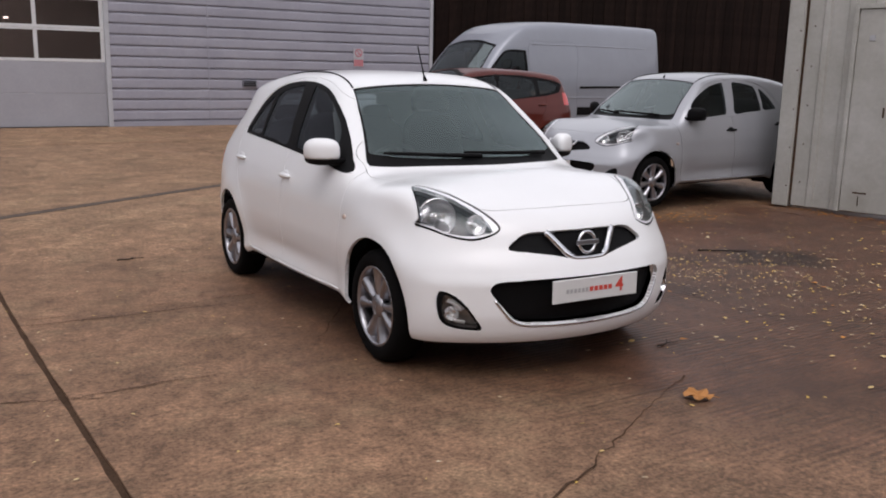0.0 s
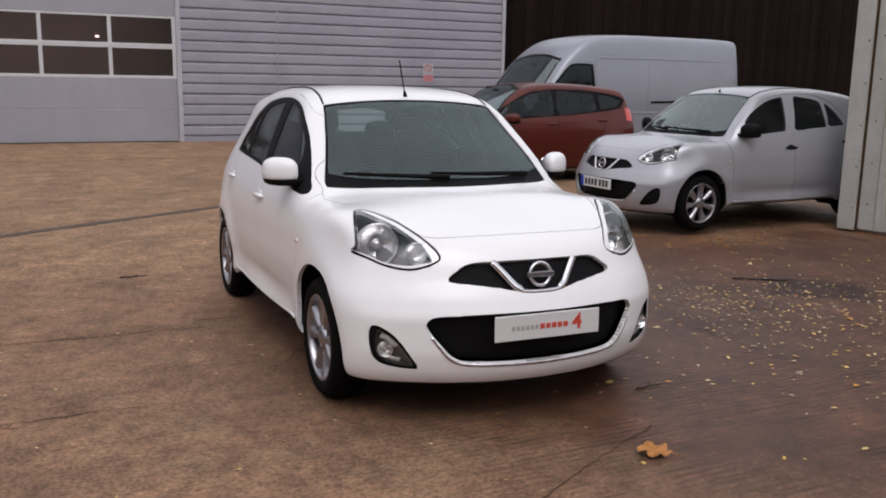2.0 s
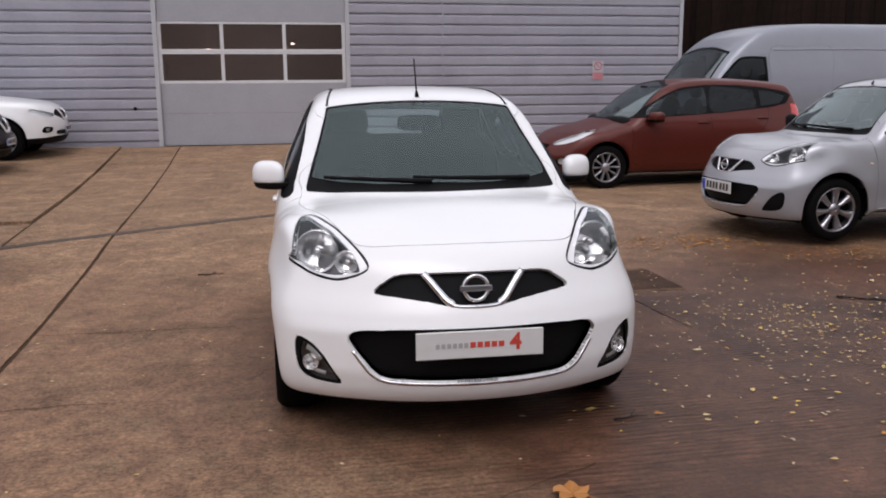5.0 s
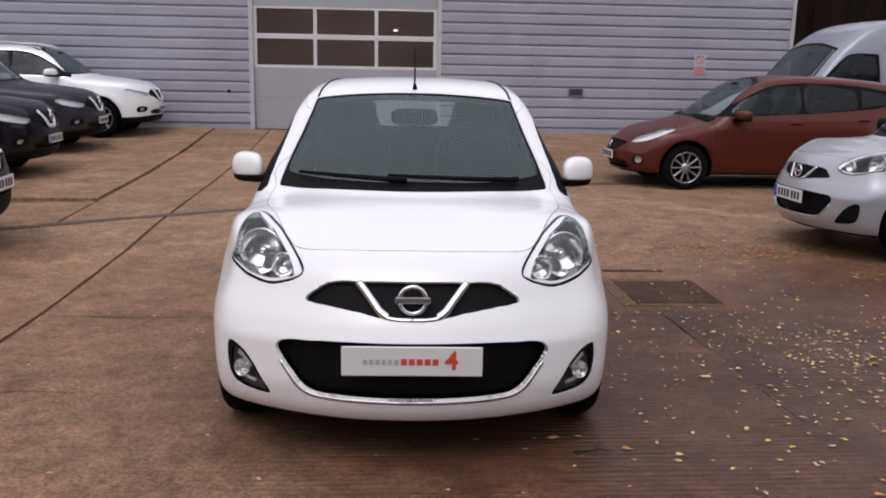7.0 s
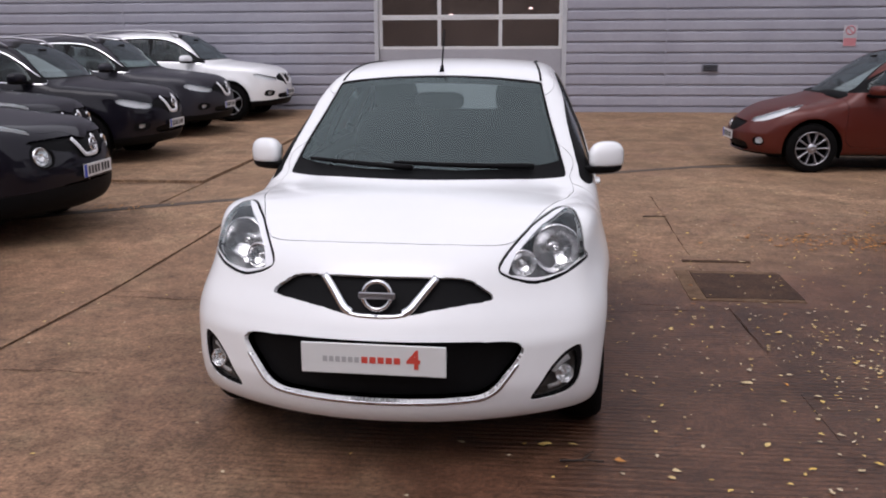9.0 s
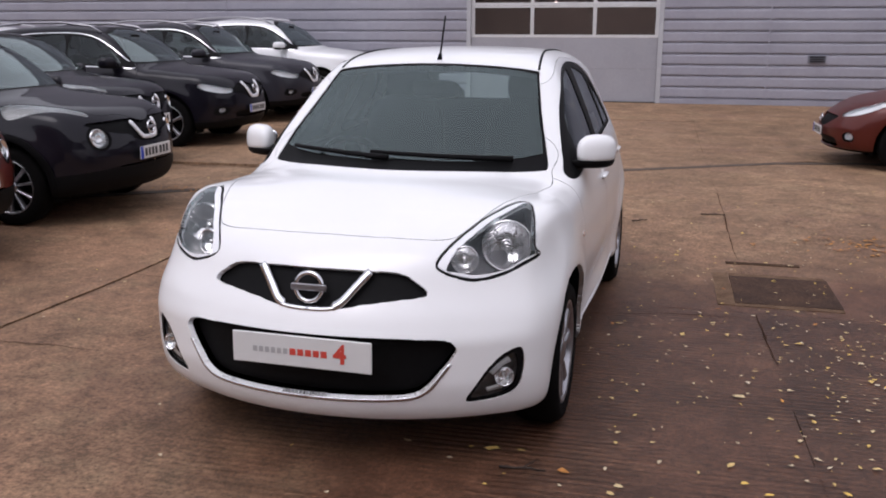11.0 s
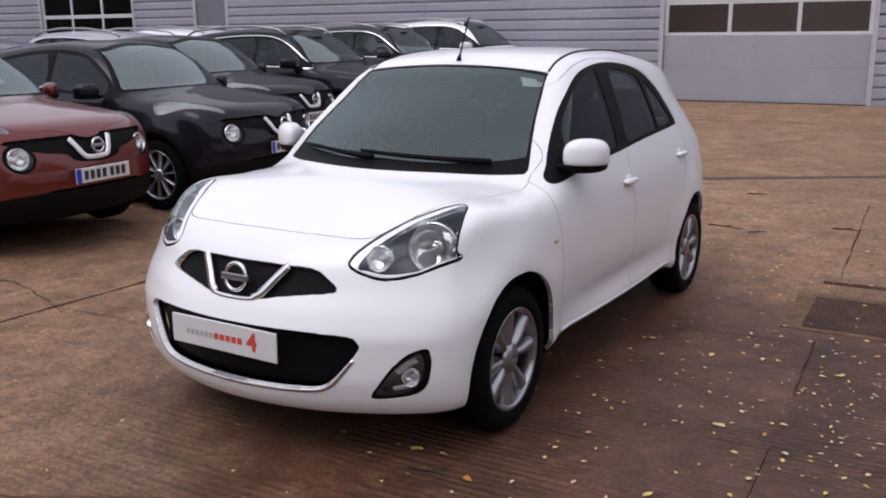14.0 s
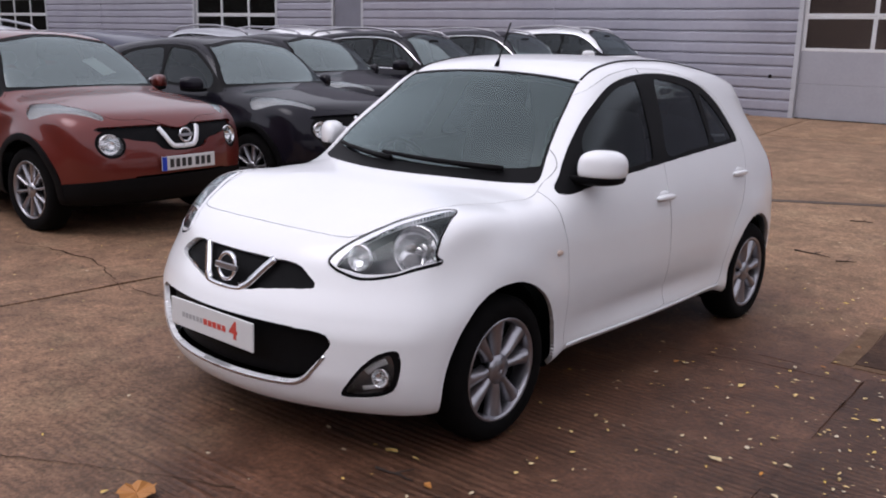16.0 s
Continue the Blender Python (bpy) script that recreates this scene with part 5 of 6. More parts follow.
    b.inputs["Specular IOR Level"].default_value = 0.28
    height = math_node("ADD", math_node("MULTIPLY", groove, 0.9), math_node("MULTIPLY", noise_at(45, 5, 0.7), 0.5))
    bp = n.new("ShaderNodeBump")
    bp.inputs["Strength"].default_value, bp.inputs["Distance"].default_value = 0.55, 0.012
    l.new(height, bp.inputs["Height"])
    l.new(bp.outputs[0], b.inputs["Normal"])
    return m


CONCRETE = concrete("brown_tamped_concrete", (0.222, 0.127, 0.075), (0.095, 0.0445, 0.026))
JOINT = material("dark_joint_dirt", (0.075, 0.044, 0.027), 0.92, spec=0.1, vary=0.4, scale=8, fine=0.3, bump=0.4, bump_scale=60)
TARMAC = material("dark_repair_strip", (0.095, 0.066, 0.048), 0.8, vary=0.35, scale=5, fine=0.3, bump=0.6, bump_scale=70)
COVER = material("dark_wet_cover", (0.046, 0.028, 0.021), 0.8, spec=0.12, vary=0.55, scale=4, second=(0.078, 0.045, 0.030), fine=0.35, bump=0.5, bump_scale=90)
CLADDING = material("grey_coated_steel", (0.312, 0.304, 0.346), 0.5, vary=0.12, scale=1.2, second=(0.262, 0.255, 0.296), fine=0.04)
DOOR_GREY = material("pale_grey_door_panel", (0.33, 0.325, 0.35), 0.5, vary=0.1, scale=1.5, fine=0.03)
FRAME_GREY = material("grey_frame", (0.42, 0.42, 0.44), 0.5, vary=0.1, scale=4)
PALE = material("pale_aluminium", (0.6, 0.6, 0.6), 0.45, vary=0.08, scale=6)
SHED = material("cream_grey_painted_steel", (0.45, 0.44, 0.41), 0.5, vary=0.3, scale=1.6, second=(0.34, 0.33, 0.29), fine=0.04)
BOARD = material("dark_brown_boards", (0.016, 0.009, 0.007), 0.9, spec=0.1, vary=0.5, scale=3, fine=0.2, island=0.3)
PANE = glazing("workshop_pane", (0.42, 0.38, 0.38), 0.03, 1.9)
ROOM = material("dim_workshop", (0.16, 0.15, 0.14), 0.8, vary=0.3, scale=1)


def level(x, y):
    """The height of the yard: a slight dip by the middle and a rise to the workshop."""
    return float(LEVEL(y))


def sheet():
    """The ground, one sheet out to the horizon, below the slabs."""
    xs = [-400, -100, -40, *np.arange(-30, 30.1, 1.0), 40, 100, 400]
    ys = [-400, -100, -30, -12, *np.arange(-6, 24.1, 0.5), 40, 100, 400]
    v = [(x, y, level(x, y) - (0.009 if -20 < x < 20 and -8 < y < 19 else 0.0)) for y in ys for x in xs]
    n = len(xs)
    f = [(j * n + i, j * n + i + 1, (j + 1) * n + i + 1, (j + 1) * n + i) for j in range(len(ys) - 1) for i in range(n - 1)]
    return tagged(mesh_object("ground", v, f, JOINT), "dirt-filled ground under a brown concrete yard", "ground", kind="structure")


ground = sheet()
pavement = tagged(new("pavement", None), "brown wet concrete slabs of a yard strewn with leaves", "pavement", kind="structure")


def gutter(x):
    """The line of the repaired strip that runs askew across the yard."""
    return 8.9 + 0.56 * max(-1.8, min(x, 5.8))


def slab(xa, xb, ya, yb, raise_by=0.0, gap=0.012, east=None, ends=None, mat=None, name="slab", n=10, parent=None):
    """One slab between four lines, with worn edges; the lines are functions of y and of x."""
    xa, xb, ya, yb = (q if callable(q) else (lambda t, q=q: q) for q in (xa, xb, ya, yb))
    v, f = [], []
    for j in range(n + 1):
        for i in range(n + 1):
            y0 = ya(0) + (yb(0) - ya(0)) * j / n
            x = xa(y0) + (xb(y0) - xa(y0)) * i / n
            y = ya(x) + (yb(x) - ya(x)) * j / n
            x = xa(y) + (xb(y) - xa(y)) * i / n
            w = [(0.005 if gap > 0.004 else 0.0015) * (noise.noise((x * 3.1, y * 3.1, k)) + 1.3 * noise.noise((x * 11, y * 11, k))) for k in (1.5, 7.5)]
            x += (gap + w[0]) * (i == 0) - ((gap if east is None else east) + w[0]) * (i == n)
            y += ((gap if ends is None else ends) + w[1]) * ((j == 0) - (j == n))
            v.append((x, y, level(x, y) + raise_by))
    k = n + 1
    f = [(j * k + i, j * k + i + 1, (j + 1) * k + i + 1, (j + 1) * k + i) for j in range(n) for i in range(n)]
    rim = list(range(n + 1)) + [j * k + n for j in range(1, k)] + [n * k + i for i in range(n - 1, -1, -1)] + [j * k for j in range(n - 1, 0, -1)]
    base = len(v)
    for q in rim:
        v.append((v[q][0], v[q][1], v[q][2] - 0.05 - raise_by))
    m = len(rim)
    f += [(rim[i], base + i, base + (i + 1) % m, rim[(i + 1) % m]) for i in range(m)]
    return mesh_object(name, v, f, mat or CONCRETE, parent or pavement, smooth=False)


def joint_1(y):
    return 0.63 - 0.011 * y


def joint_2(y):
    return 4.66 - 0.007 * y


def kerb_line(y):
    return -0.46 - 0.03 * (y - 10)


def above(d):
    return lambda x: gutter(x) + d


COLUMNS = ((-12.0, -7.9, 0.012, 0.012), (-7.9, -3.5, 0.012, 0.012), (-3.5, joint_1, 0.012, 0.016), (joint_1, joint_2, 0.016, 0.001), (joint_2, 8.8, 0.001, 0.006), (8.8, 13.0, 0.006, 0.012), (13.0, 17.2, 0.012, 0.012))
for a, b, g, e in COLUMNS:
    for lo, hi in ((-7.0, -0.6), (-0.6, 5.71), (5.71, above(-0.085))):
        slab(a, b, lo, hi, gap=g, east=e, n=40, ends=0.001 if g < 0.017 and b not in (-7.9, -3.5) else None)
for a, b, g, e in COLUMNS[3:]:
    for lo, hi in ((above(0.085), 16.15), (16.15, 18.74)):
        slab(a, b, lo, hi, gap=g, east=e)
slab(kerb_line, joint_1, above(0.085), 16.15)
slab(kerb_line, joint_1, 16.15, 18.74)
for a, b in ((-12.0, -7.9), (-7.9, -3.5), (-3.5, kerb_line)):
    slab(a, b, above(0.085), 10.1)
    slab(a, b, 10.1, 18.74, raise_by=0.028, gap=0.014)
slab(-12.0, 17.0, above(-0.085), above(0.085), raise_by=0.004, gap=0.004, mat=TARMAC, name="repair_strip", n=30)
# the slab that meets the wet corner, and the cover beyond it
cover = tagged(new("inspection_cover", None), "dark worn inspection cover let into the concrete", "manhole cover")
slab(4.52, 5.14, 5.90, 6.54, raise_by=0.006, gap=0.0, mat=COVER, name="cover_plate", n=4, parent=cover)
WORN = material("pale_worn_mortar", (0.17, 0.108, 0.066), 0.85, spec=0.15, vary=0.45, scale=7, second=(0.085, 0.048, 0.029), fine=0.3, bump=0.4, bump_scale=60)
for x0, x1, y0, y1 in ((4.41, 4.52, 5.84, 6.62), (4.52, 5.14, 6.54, 6.62), (4.52, 5.14, 5.83, 5.90)):
    slab(x0, x1, y0, y1, raise_by=0.004, gap=0.0045, mat=WORN, name="surround", n=8, parent=cover)
slot = tagged(new("drain_slot", None), "dark broken drain slot in the concrete", "drain")
slab(4.52, 5.02, 6.88, 6.94, raise_by=0.005, gap=0.0, mat=JOINT, name="slot_plate", n=3, parent=slot)


SOAKED = material("soaked_dirt", (0.070, 0.035, 0.021), 0.9, spec=0.08, vary=0.4, scale=9, fine=0.3, bump=0.4, bump_scale=60)


def crack(points, wide, seed, mat=None):
    """A dirt-filled crack that wanders between points of the plan."""
    rng = random.Random(seed)
    p, shake = [], 0.015 if mat is None else 0.004
    for (x0, y0), (x1, y1) in zip(points, points[1:]):
        k = max(2, int(math.hypot(x1 - x0, y1 - y0) / 0.06))
        p += [(x0 + (x1 - x0) * i / k + 0.012 * noise.noise((x0 + 2.1 * i * 0.06, seed, 0.5)) + rng.uniform(-1, 1) * shake, y0 + (y1 - y0) * i / k + 0.012 * noise.noise((y0 + 2.1 * i * 0.06, seed, 9.5)) + rng.uniform(-1, 1) * shake) for i in range(k)]
    v, f = [], []
    for i, (x, y) in enumerate(p):
        a, b = p[max(i - 1, 0)], p[min(i + 1, len(p) - 1)]
        d = Vector((b[0] - a[0], b[1] - a[1])).normalized()
        w = wide * rng.uniform(0.42, 0.52) * (0.4 + abs(noise.noise((x * 2, y * 2, 3.3))) * 2.2)
        v += [(x - d.y * w, y + d.x * w, level(x, y) + 0.004), (x + d.y * w, y - d.x * w, level(x, y) + 0.004)]
    f = [(2 * i, 2 * i + 1, 2 * i + 3, 2 * i + 2) for i in range(len(p) - 1)]
    return mesh_object("crack", v, f, mat or JOINT, pavement, smooth=False)


crack([(1.776, 2.173), (1.904, 2.218), (2.096, 2.304), (2.334, 2.429), (2.586, 2.557), (2.865, 2.709), (3.126, 2.826), (3.317, 2.916)], 0.008, 1)
crack([(0.6, 4.1), (0.78, 4.1), (1.1, 4.11), (1.35, 4.1)], 0.009, 2)
crack([(0.57, 5.57), (0.8, 5.57), (1.14, 5.53), (1.74, 5.52), (1.9, 5.49)], 0.010, 8)
crack([(1.9, 4.3), (2.3, 4.9), (2.6, 5.3)], 0.005, 3)
crack([(3.67, 5.46), (4.2, 5.58), (4.61, 5.6)], 0.008, 4, SOAKED)
crack([(4.62, 5.66), (4.625, 5.2), (4.63, 4.7)], 0.007, 9, SOAKED)
crack([(4.59, 9.6), (4.6, 8.6), (4.6, 7.1)], 0.007, 10, SOAKED)
crack([(-1.061, 4.216), (-0.653, 4.3), (-0.146, 4.335), (0.286, 4.212), (0.786, 4.003)], 0.012, 11)
crack([(-1.6, 10.0), (-0.5, 10.02)], 0.02, 5)
crack([(0.0, 3.6), (-0.4, 4.3), (-0.5, 5.2)], 0.005, 6)


def clad_wall(x0, x1, z0, z1, y, name):
    """Horizontal ribbed cladding: broad flats with a recessed groove between."""
    pitch, groove, depth = 0.2138, 0.042, 0.03
    prof = []
    z = 0.123 + pitch * math.floor((z0 - 0.123) / pitch)
    while z < z1:
        prof += [(y, z), (y - 0.006, z + 0.02), (y - 0.006, z + pitch - groove - 0.03), (y, z + pitch - groove), (y + depth, z + pitch - groove + 0.012), (y + depth, z + pitch - 0.012)]
        z += pitch
    prof = [(yy, max(min(zz, z1), z0)) for yy, zz in prof]
    k = len(prof)
    v = [(x, yy, zz) for x in (x0, x1) for yy, zz in prof] + [(x, y + 0.2, zz) for x in (x0, x1) for zz in (z0, z1)]
    f = [(i, k + i, k + i + 1, i + 1) for i in range(k - 1)]
    f += [(2 * k, 2 * k + 2, k, 0), (2 * k + 1, k - 1, 2 * k - 1, 2 * k + 3), (2 * k, 2 * k + 1, 2 * k + 3, 2 * k + 2), (*range(k), 2 * k + 1, 2 * k), (*range(2 * k - 1, k - 1, -1), 2 * k + 2, 2 * k + 3)]
    return tagged(mesh_object(name, v, f, CLADDING, smooth=False), "grey ribbed steel cladding of the workshop", "wall", kind="structure")


TOP = 6.2
BASE = 0.2
clad_wall(3.95, 11.4, BASE, TOP, WALL_Y, "wall_north_1")
clad_wall(-11.3, 0.0, BASE, TOP, WALL_Y, "wall_north_2")
clad_wall(-14.7, -12.5, BASE, TOP, WALL_Y, "wall_north_3")
clad_wall(-27.7, -18.7, BASE, TOP, WALL_Y, "wall_north_4")
clad_wall(-39.6, -31.7, BASE, TOP, WALL_Y, "wall_north_8")
for i, (a, b, h) in enumerate(((0.0, 3.95, 4.15), (-18.7, -14.7, 4.15), (-31.7, -27.7, 4.15), (-12.5, -11.3, 2.75))):
    clad_wall(a, b, h, TOP, WALL_Y, "wall_north_%d" % (9 + i))
part_wall = tagged(part("wall_east", box(11.25, 11.398, WALL_Y + 0.2, WALL_Y + 14, 0.1, TOP), CLADDING), "grey steel end wall of the workshop", "wall", kind="structure")
tagged(part("trim_corner", box(11.36, 11.44, WALL_Y - 0.04, WALL_Y + 0.06, 0.2, TOP, 0.004), FRAME_GREY), "grey corner flashing of the cladding", "trim", kind="structure")
tagged(part("roof_workshop", box(-39.7, 11.5, WALL_Y - 0.1, WALL_Y + 14.2, TOP, TOP + 0.15), FRAME_GREY), "grey flat steel roof of the workshop", "roof", kind="structure")
tagged(part("wall_back", box(-39.7, 11.3, WALL_Y + 14, WALL_Y + 14.2, 0.1, TOP), ROOM), "dim rear wall of the workshop", "wall", kind="structure")
tagged(part("wall_west", box(-39.9, -39.6, WALL_Y - 0.02, WALL_Y + 14, 0.1, TOP), CLADDING), "grey steel end wall of the workshop", "wall", kind="structure")


def sectional_door(x0, x1, z1, name):
    """A sectional door with two rows of three panes."""
    d = tagged(new(name, None), "pale grey sectional garage door with two rows of panes", "garage door", kind="structure")
    y = WALL_Y + 0.06
    a, b = x0 + 0.09, x1 - 0.09
    cols = [a + (b - a) * t for t in (0, 1 / 3, 2 / 3, 1)]
    rows = [(0.215, 0.86, None), (0.865, 1.47, None), (1.475, 2.10, "panes"), (2.105, 2.70, "panes"), (2.705, 3.35, None), (3.355, z1 - 0.02, None)]
    for lo, hi, kind in rows:
        if kind is None:
            part("door_section", box(a, b, y, y + 0.045, lo, hi, 0.006), DOOR_GREY, d)
            continue
        bm = bmesh.new()
        edge = 0.055
        box(a, b, y, y + 0.045, lo, lo + edge, 0.003, 1, bm)
        box(a, b, y, y + 0.045, hi - edge * 0.7, hi, 0.003, 1, bm)
        for i, c in enumerate(cols):
            w = 0.035
            c0, c1 = (c, c + 0.07) if i == 0 else (c - 0.07, c) if i == 3 else (c - w, c + w)
            box(c0, c1, y + 0.002, y + 0.043, lo + edge, hi - edge * 0.7, 0.0, 1, bm)
        sec = part("glazed_section", bm, PALE, d)
        for i in range(3):
            part("pane", box(cols[i] + 0.03, cols[i + 1] - 0.03, y + 0.018, y + 0.024, lo + edge, hi - edge * 0.7), PANE, sec)
    part("bottom_seal", box(a, b, y - 0.006, y + 0.05, 0.195, 0.214), MATT, d)
    for c0, c1 in ((x0, a), (b, x1)):
        part("jamb", box(c0, c1, WALL_Y - 0.02, WALL_Y + 0.16, BASE, z1, 0.004), FRAME_GREY, d)
    part("lintel", box(x0, x1, WALL_Y - 0.015, WALL_Y + 0.16, z1 - 0.02, z1 + 0.08, 0.004), FRAME_GREY, d)
    return d


sectional_door(0.0, 3.95, 4.1, "door_1")
sectional_door(-18.7, -14.7, 4.1, "door_2")
sectional_door(-31.7, -27.7, 4.1, "door_4")
DULL_DOOR = material("dull_grey_door", (0.17, 0.17, 0.20), 0.5, vary=0.15, scale=2)
d3 = tagged(new("door_3", None), "plain dark grey steel side door in a frame", "door", kind="structure")
part("leaf", box(-12.42, -11.38, WALL_Y + 0.05, WALL_Y + 0.1, 0.22, 2.68, 0.005), DULL_DOOR, d3)
part("handle", blob(-11.55, WALL_Y + 0.03, 1.2, 0.05, 0.025, 0.012, 3, 12), PLASTIC, d3)
for c in (-12.5, -11.38):
    part("jamb", box(c, c + 0.08, WALL_Y - 0.01, WALL_Y + 0.16, 0.2, 2.75), FRAME_GREY, d3)


def shed(x, y, turn):
    """A steel store of folded upright panels with a door, seen at its corner."""
    s = tagged(new("steel_store", None), "cream-grey ribbed steel store with a flush door", "shed")
    s.matrix_basis = pose(x, y, -0.03, 0, 0, turn)
    prof, c = [], 0.215
    while c < 3.2:
        prof += [(c, 0.0), (c + 0.17, 0.0), (c + 0.19, 0.026), (c + 0.25, 0.026), (c + 0.27, 0.0)]
        c += 0.27
    v = [(a, -b, z) for z in (0.02, 3.4) for a, b in prof]
    k = len(prof)
    v += [(a, 0.1, z) for z in (0.02, 3.4) for a in (0.215, prof[-1][0])]
    f = [(i, i + 1, k + i + 1, k + i) for i in range(k - 1)] + [(2 * k, 0, k, 2 * k + 2), (2 * k + 1, 2 * k + 3, 2 * k - 1, k - 1), (2 * k + 1, 2 * k, 2 * k + 2, 2 * k + 3)]
    mesh_object("front_panel", v, f, SHED, s, smooth=False)
    part("corner_post", box(0.0, 0.19, -0.05, 0.10, 0.0, 3.42, 0.010), SHED, s)
    part("post_seam", box(0.19, 0.215, -0.012, 0.08, 0.0, 3.42), JOINT, s)
    part("side_panel", box(0.02, 0.08, 0.10, 3.0, 0.02, 3.4), SHED, s)
    part("roof", box(-0.1, 3.4, -0.1, 3.0, 3.42, 3.5), SHED, s)
    dr = part("door", box(0.80, 1.66, -0.065, -0.030, 0.03, 2.27, 0.006), SHED, s, "flush painted steel door with scratches")
    part("latch", box(0.93, 0.99, -0.075, -0.0655, 1.93, 1.99, 0.003), FRAME_GREY, dr)
    for a, b, z in ((0.93, 1.08, 0.24), (0.99, 1.0, 0.10), (1.15, 1.17, 1.1)):
        part("scuff", box(a, b, -0.0685, -0.0655, z, z + (0.016 if b - a > 0.05 else 0.11)), JOINT, dr)
    for a, b, z0, z1 in ((0.745, 0.797, 0.02, 2.33), (1.663, 1.71, 0.02, 2.33), (0.797, 1.663, 2.275, 2.33)):
        part("door_frame", box(a, b, -0.085, -0.02, z0, z1, 0.005), SHED, s)
    for z in np.arange(0.25, 3.3, 0.45):
        part("bolt", blob(0.16, -0.052, z, 0.009, 0.010, 0.009, 2, 8), JOINT, s)
        part("bolt", blob(0.30, -0.004, z + 0.05, 0.009, 0.010, 0.009, 2, 8), JOINT, s)
    return s


shed(9.10, 6.90, -75)


def board_fence(x0, y0, x1, y1, high):
    """A tall close-boarded dark fence."""
    f = tagged(new("board_fence", None), "tall dark brown close-boarded fence behind the van", "fence")
    n = int(math.hypot(x1 - x0, y1 - y0) / 0.2)
    turn = math.degrees(math.atan2(y1 - y0, x1 - x0))
    me = None
    for i in range(n):
        t = i / n
        x = x0 + (x1 - x0) * t
        m = pose(x, y0 + (y1 - y0) * t + (0.02 if i % 2 else 0), -max(0.0, 1.1 - (x - 12.2) * 0.3) + random.uniform(-0.02, 0.02), 0, 0, turn)
        if me is None:
            ob = part("board", box(-0.112, 0.112, -0.012, 0.012, -0.05, high, 0.004), BOARD, f, m=m)
            me = ob.data
        else:
            ob = new("board", me)
            ob.parent, ob.matrix_basis = f, m
    return f


board_fence(11.5, 21.3, 36, 19.0, 4.6)


# ---- things on the wall, and unseen walls added round the yard to block light ----
FADED_RED = material("faded_red", (0.52, 0.20, 0.22), 0.6, vary=0.2, scale=20)
SIGN_PALE = material("faded_sign_white", (0.46, 0.44, 0.47), 0.6, vary=0.2, scale=14)
sign = tagged(new("warning_sign", None), "small white sign with a red panel on the cladding", "sign")
part("plate", box(9.32, 9.58, WALL_Y - 0.018, WALL_Y - 0.010, 1.50, 1.91), SIGN_PALE, sign)
part("red_panel", box(9.33, 9.57, WALL_Y - 0.022, WALL_Y - 0.019, 1.51, 1.66), FADED_RED, sign)
v, f = revolve([(0.095, -0.002), (0.095, 0.002), (0.07, 0.002), (0.07, -0.002)], 24)
mesh_object("ring", v, f, FADED_RED, sign, m=pose(9.45, WALL_Y - 0.021, 1.81))
part("bar", box(-0.08, 0.08, -0.002, 0.002, -0.012, 0.012), FADED_RED, sign, m=pose(9.45, WALL_Y - 0.021, 1.81, 0, 45, 0))
part("bar", box(9.33, 9.57, WALL_Y - 0.022, WALL_Y - 0.019, 1.675, 1.69), INK_GREY, sign)
vent = tagged(new("wall_vent", None), "small dark louvred vent in the cladding", "vent")
part("frame", box(6.65, 6.97, WALL_Y - 0.04, WALL_Y - 0.006, 1.02, 1.16, 0.006), DULL_DOOR, vent)
for i in range(3):
    part("louvre", box(6.68, 6.94, WALL_Y - 0.05, WALL_Y - 0.038, 1.04 + i * 0.04, 1.06 + i * 0.04), PLASTIC, vent)
knob = tagged(part("wall_outlet", blob(-0.42, WALL_Y - 0.012, 0.98, 0.035, 0.02, 0.035, 2.5, 12), PLASTIC), "small dark outlet on the cladding", "outlet")
for x in (5.93, -5.4, -24.0):
    tagged(part("trim_seam", box(x - 0.018, x + 0.018, WALL_Y - 0.013, WALL_Y + 0.02, 0.2, TOP), CLADDING), "narrow upright joint of the cladding", "trim", kind="structure")
tagged(part("trim_sill", box(-14.7, 0.0, WALL_Y - 0.022, WALL_Y - 0.008, 0.205, 0.30), CLADDING), "grey foot flashing of the cladding", "trim", kind="structure")
tagged(part("trim_sill", box(3.95, 11.36, WALL_Y - 0.022, WALL_Y - 0.008, 0.205, 0.30), CLADDING), "grey foot flashing of the cladding", "trim", kind="structure")
UNSEEN_WALL = material("dull_unseen_wall", (0.10, 0.085, 0.07), 0.9, vary=0.4, scale=1.5, fine=0.2)
# Added, out of view: the south one is tall to cut light on car fronts.
tagged(part("wall_added_south", box(-40, 40, -11.3, -11, -0.2, 6.5), UNSEEN_WALL), "plain dull wall closing the yard", "wall", kind="structure")
tagged(part("wall_added_east", box(37, 37.3, -16, 22, -0.2, 5.5), UNSEEN_WALL), "plain dull wall closing the yard", "wall", kind="structure")
tagged(part("wall_added_west", box(-40, -39.7, -16, 32, -0.2, 5.5), UNSEEN_WALL), "plain dull wall closing the yard", "wall", kind="structure")

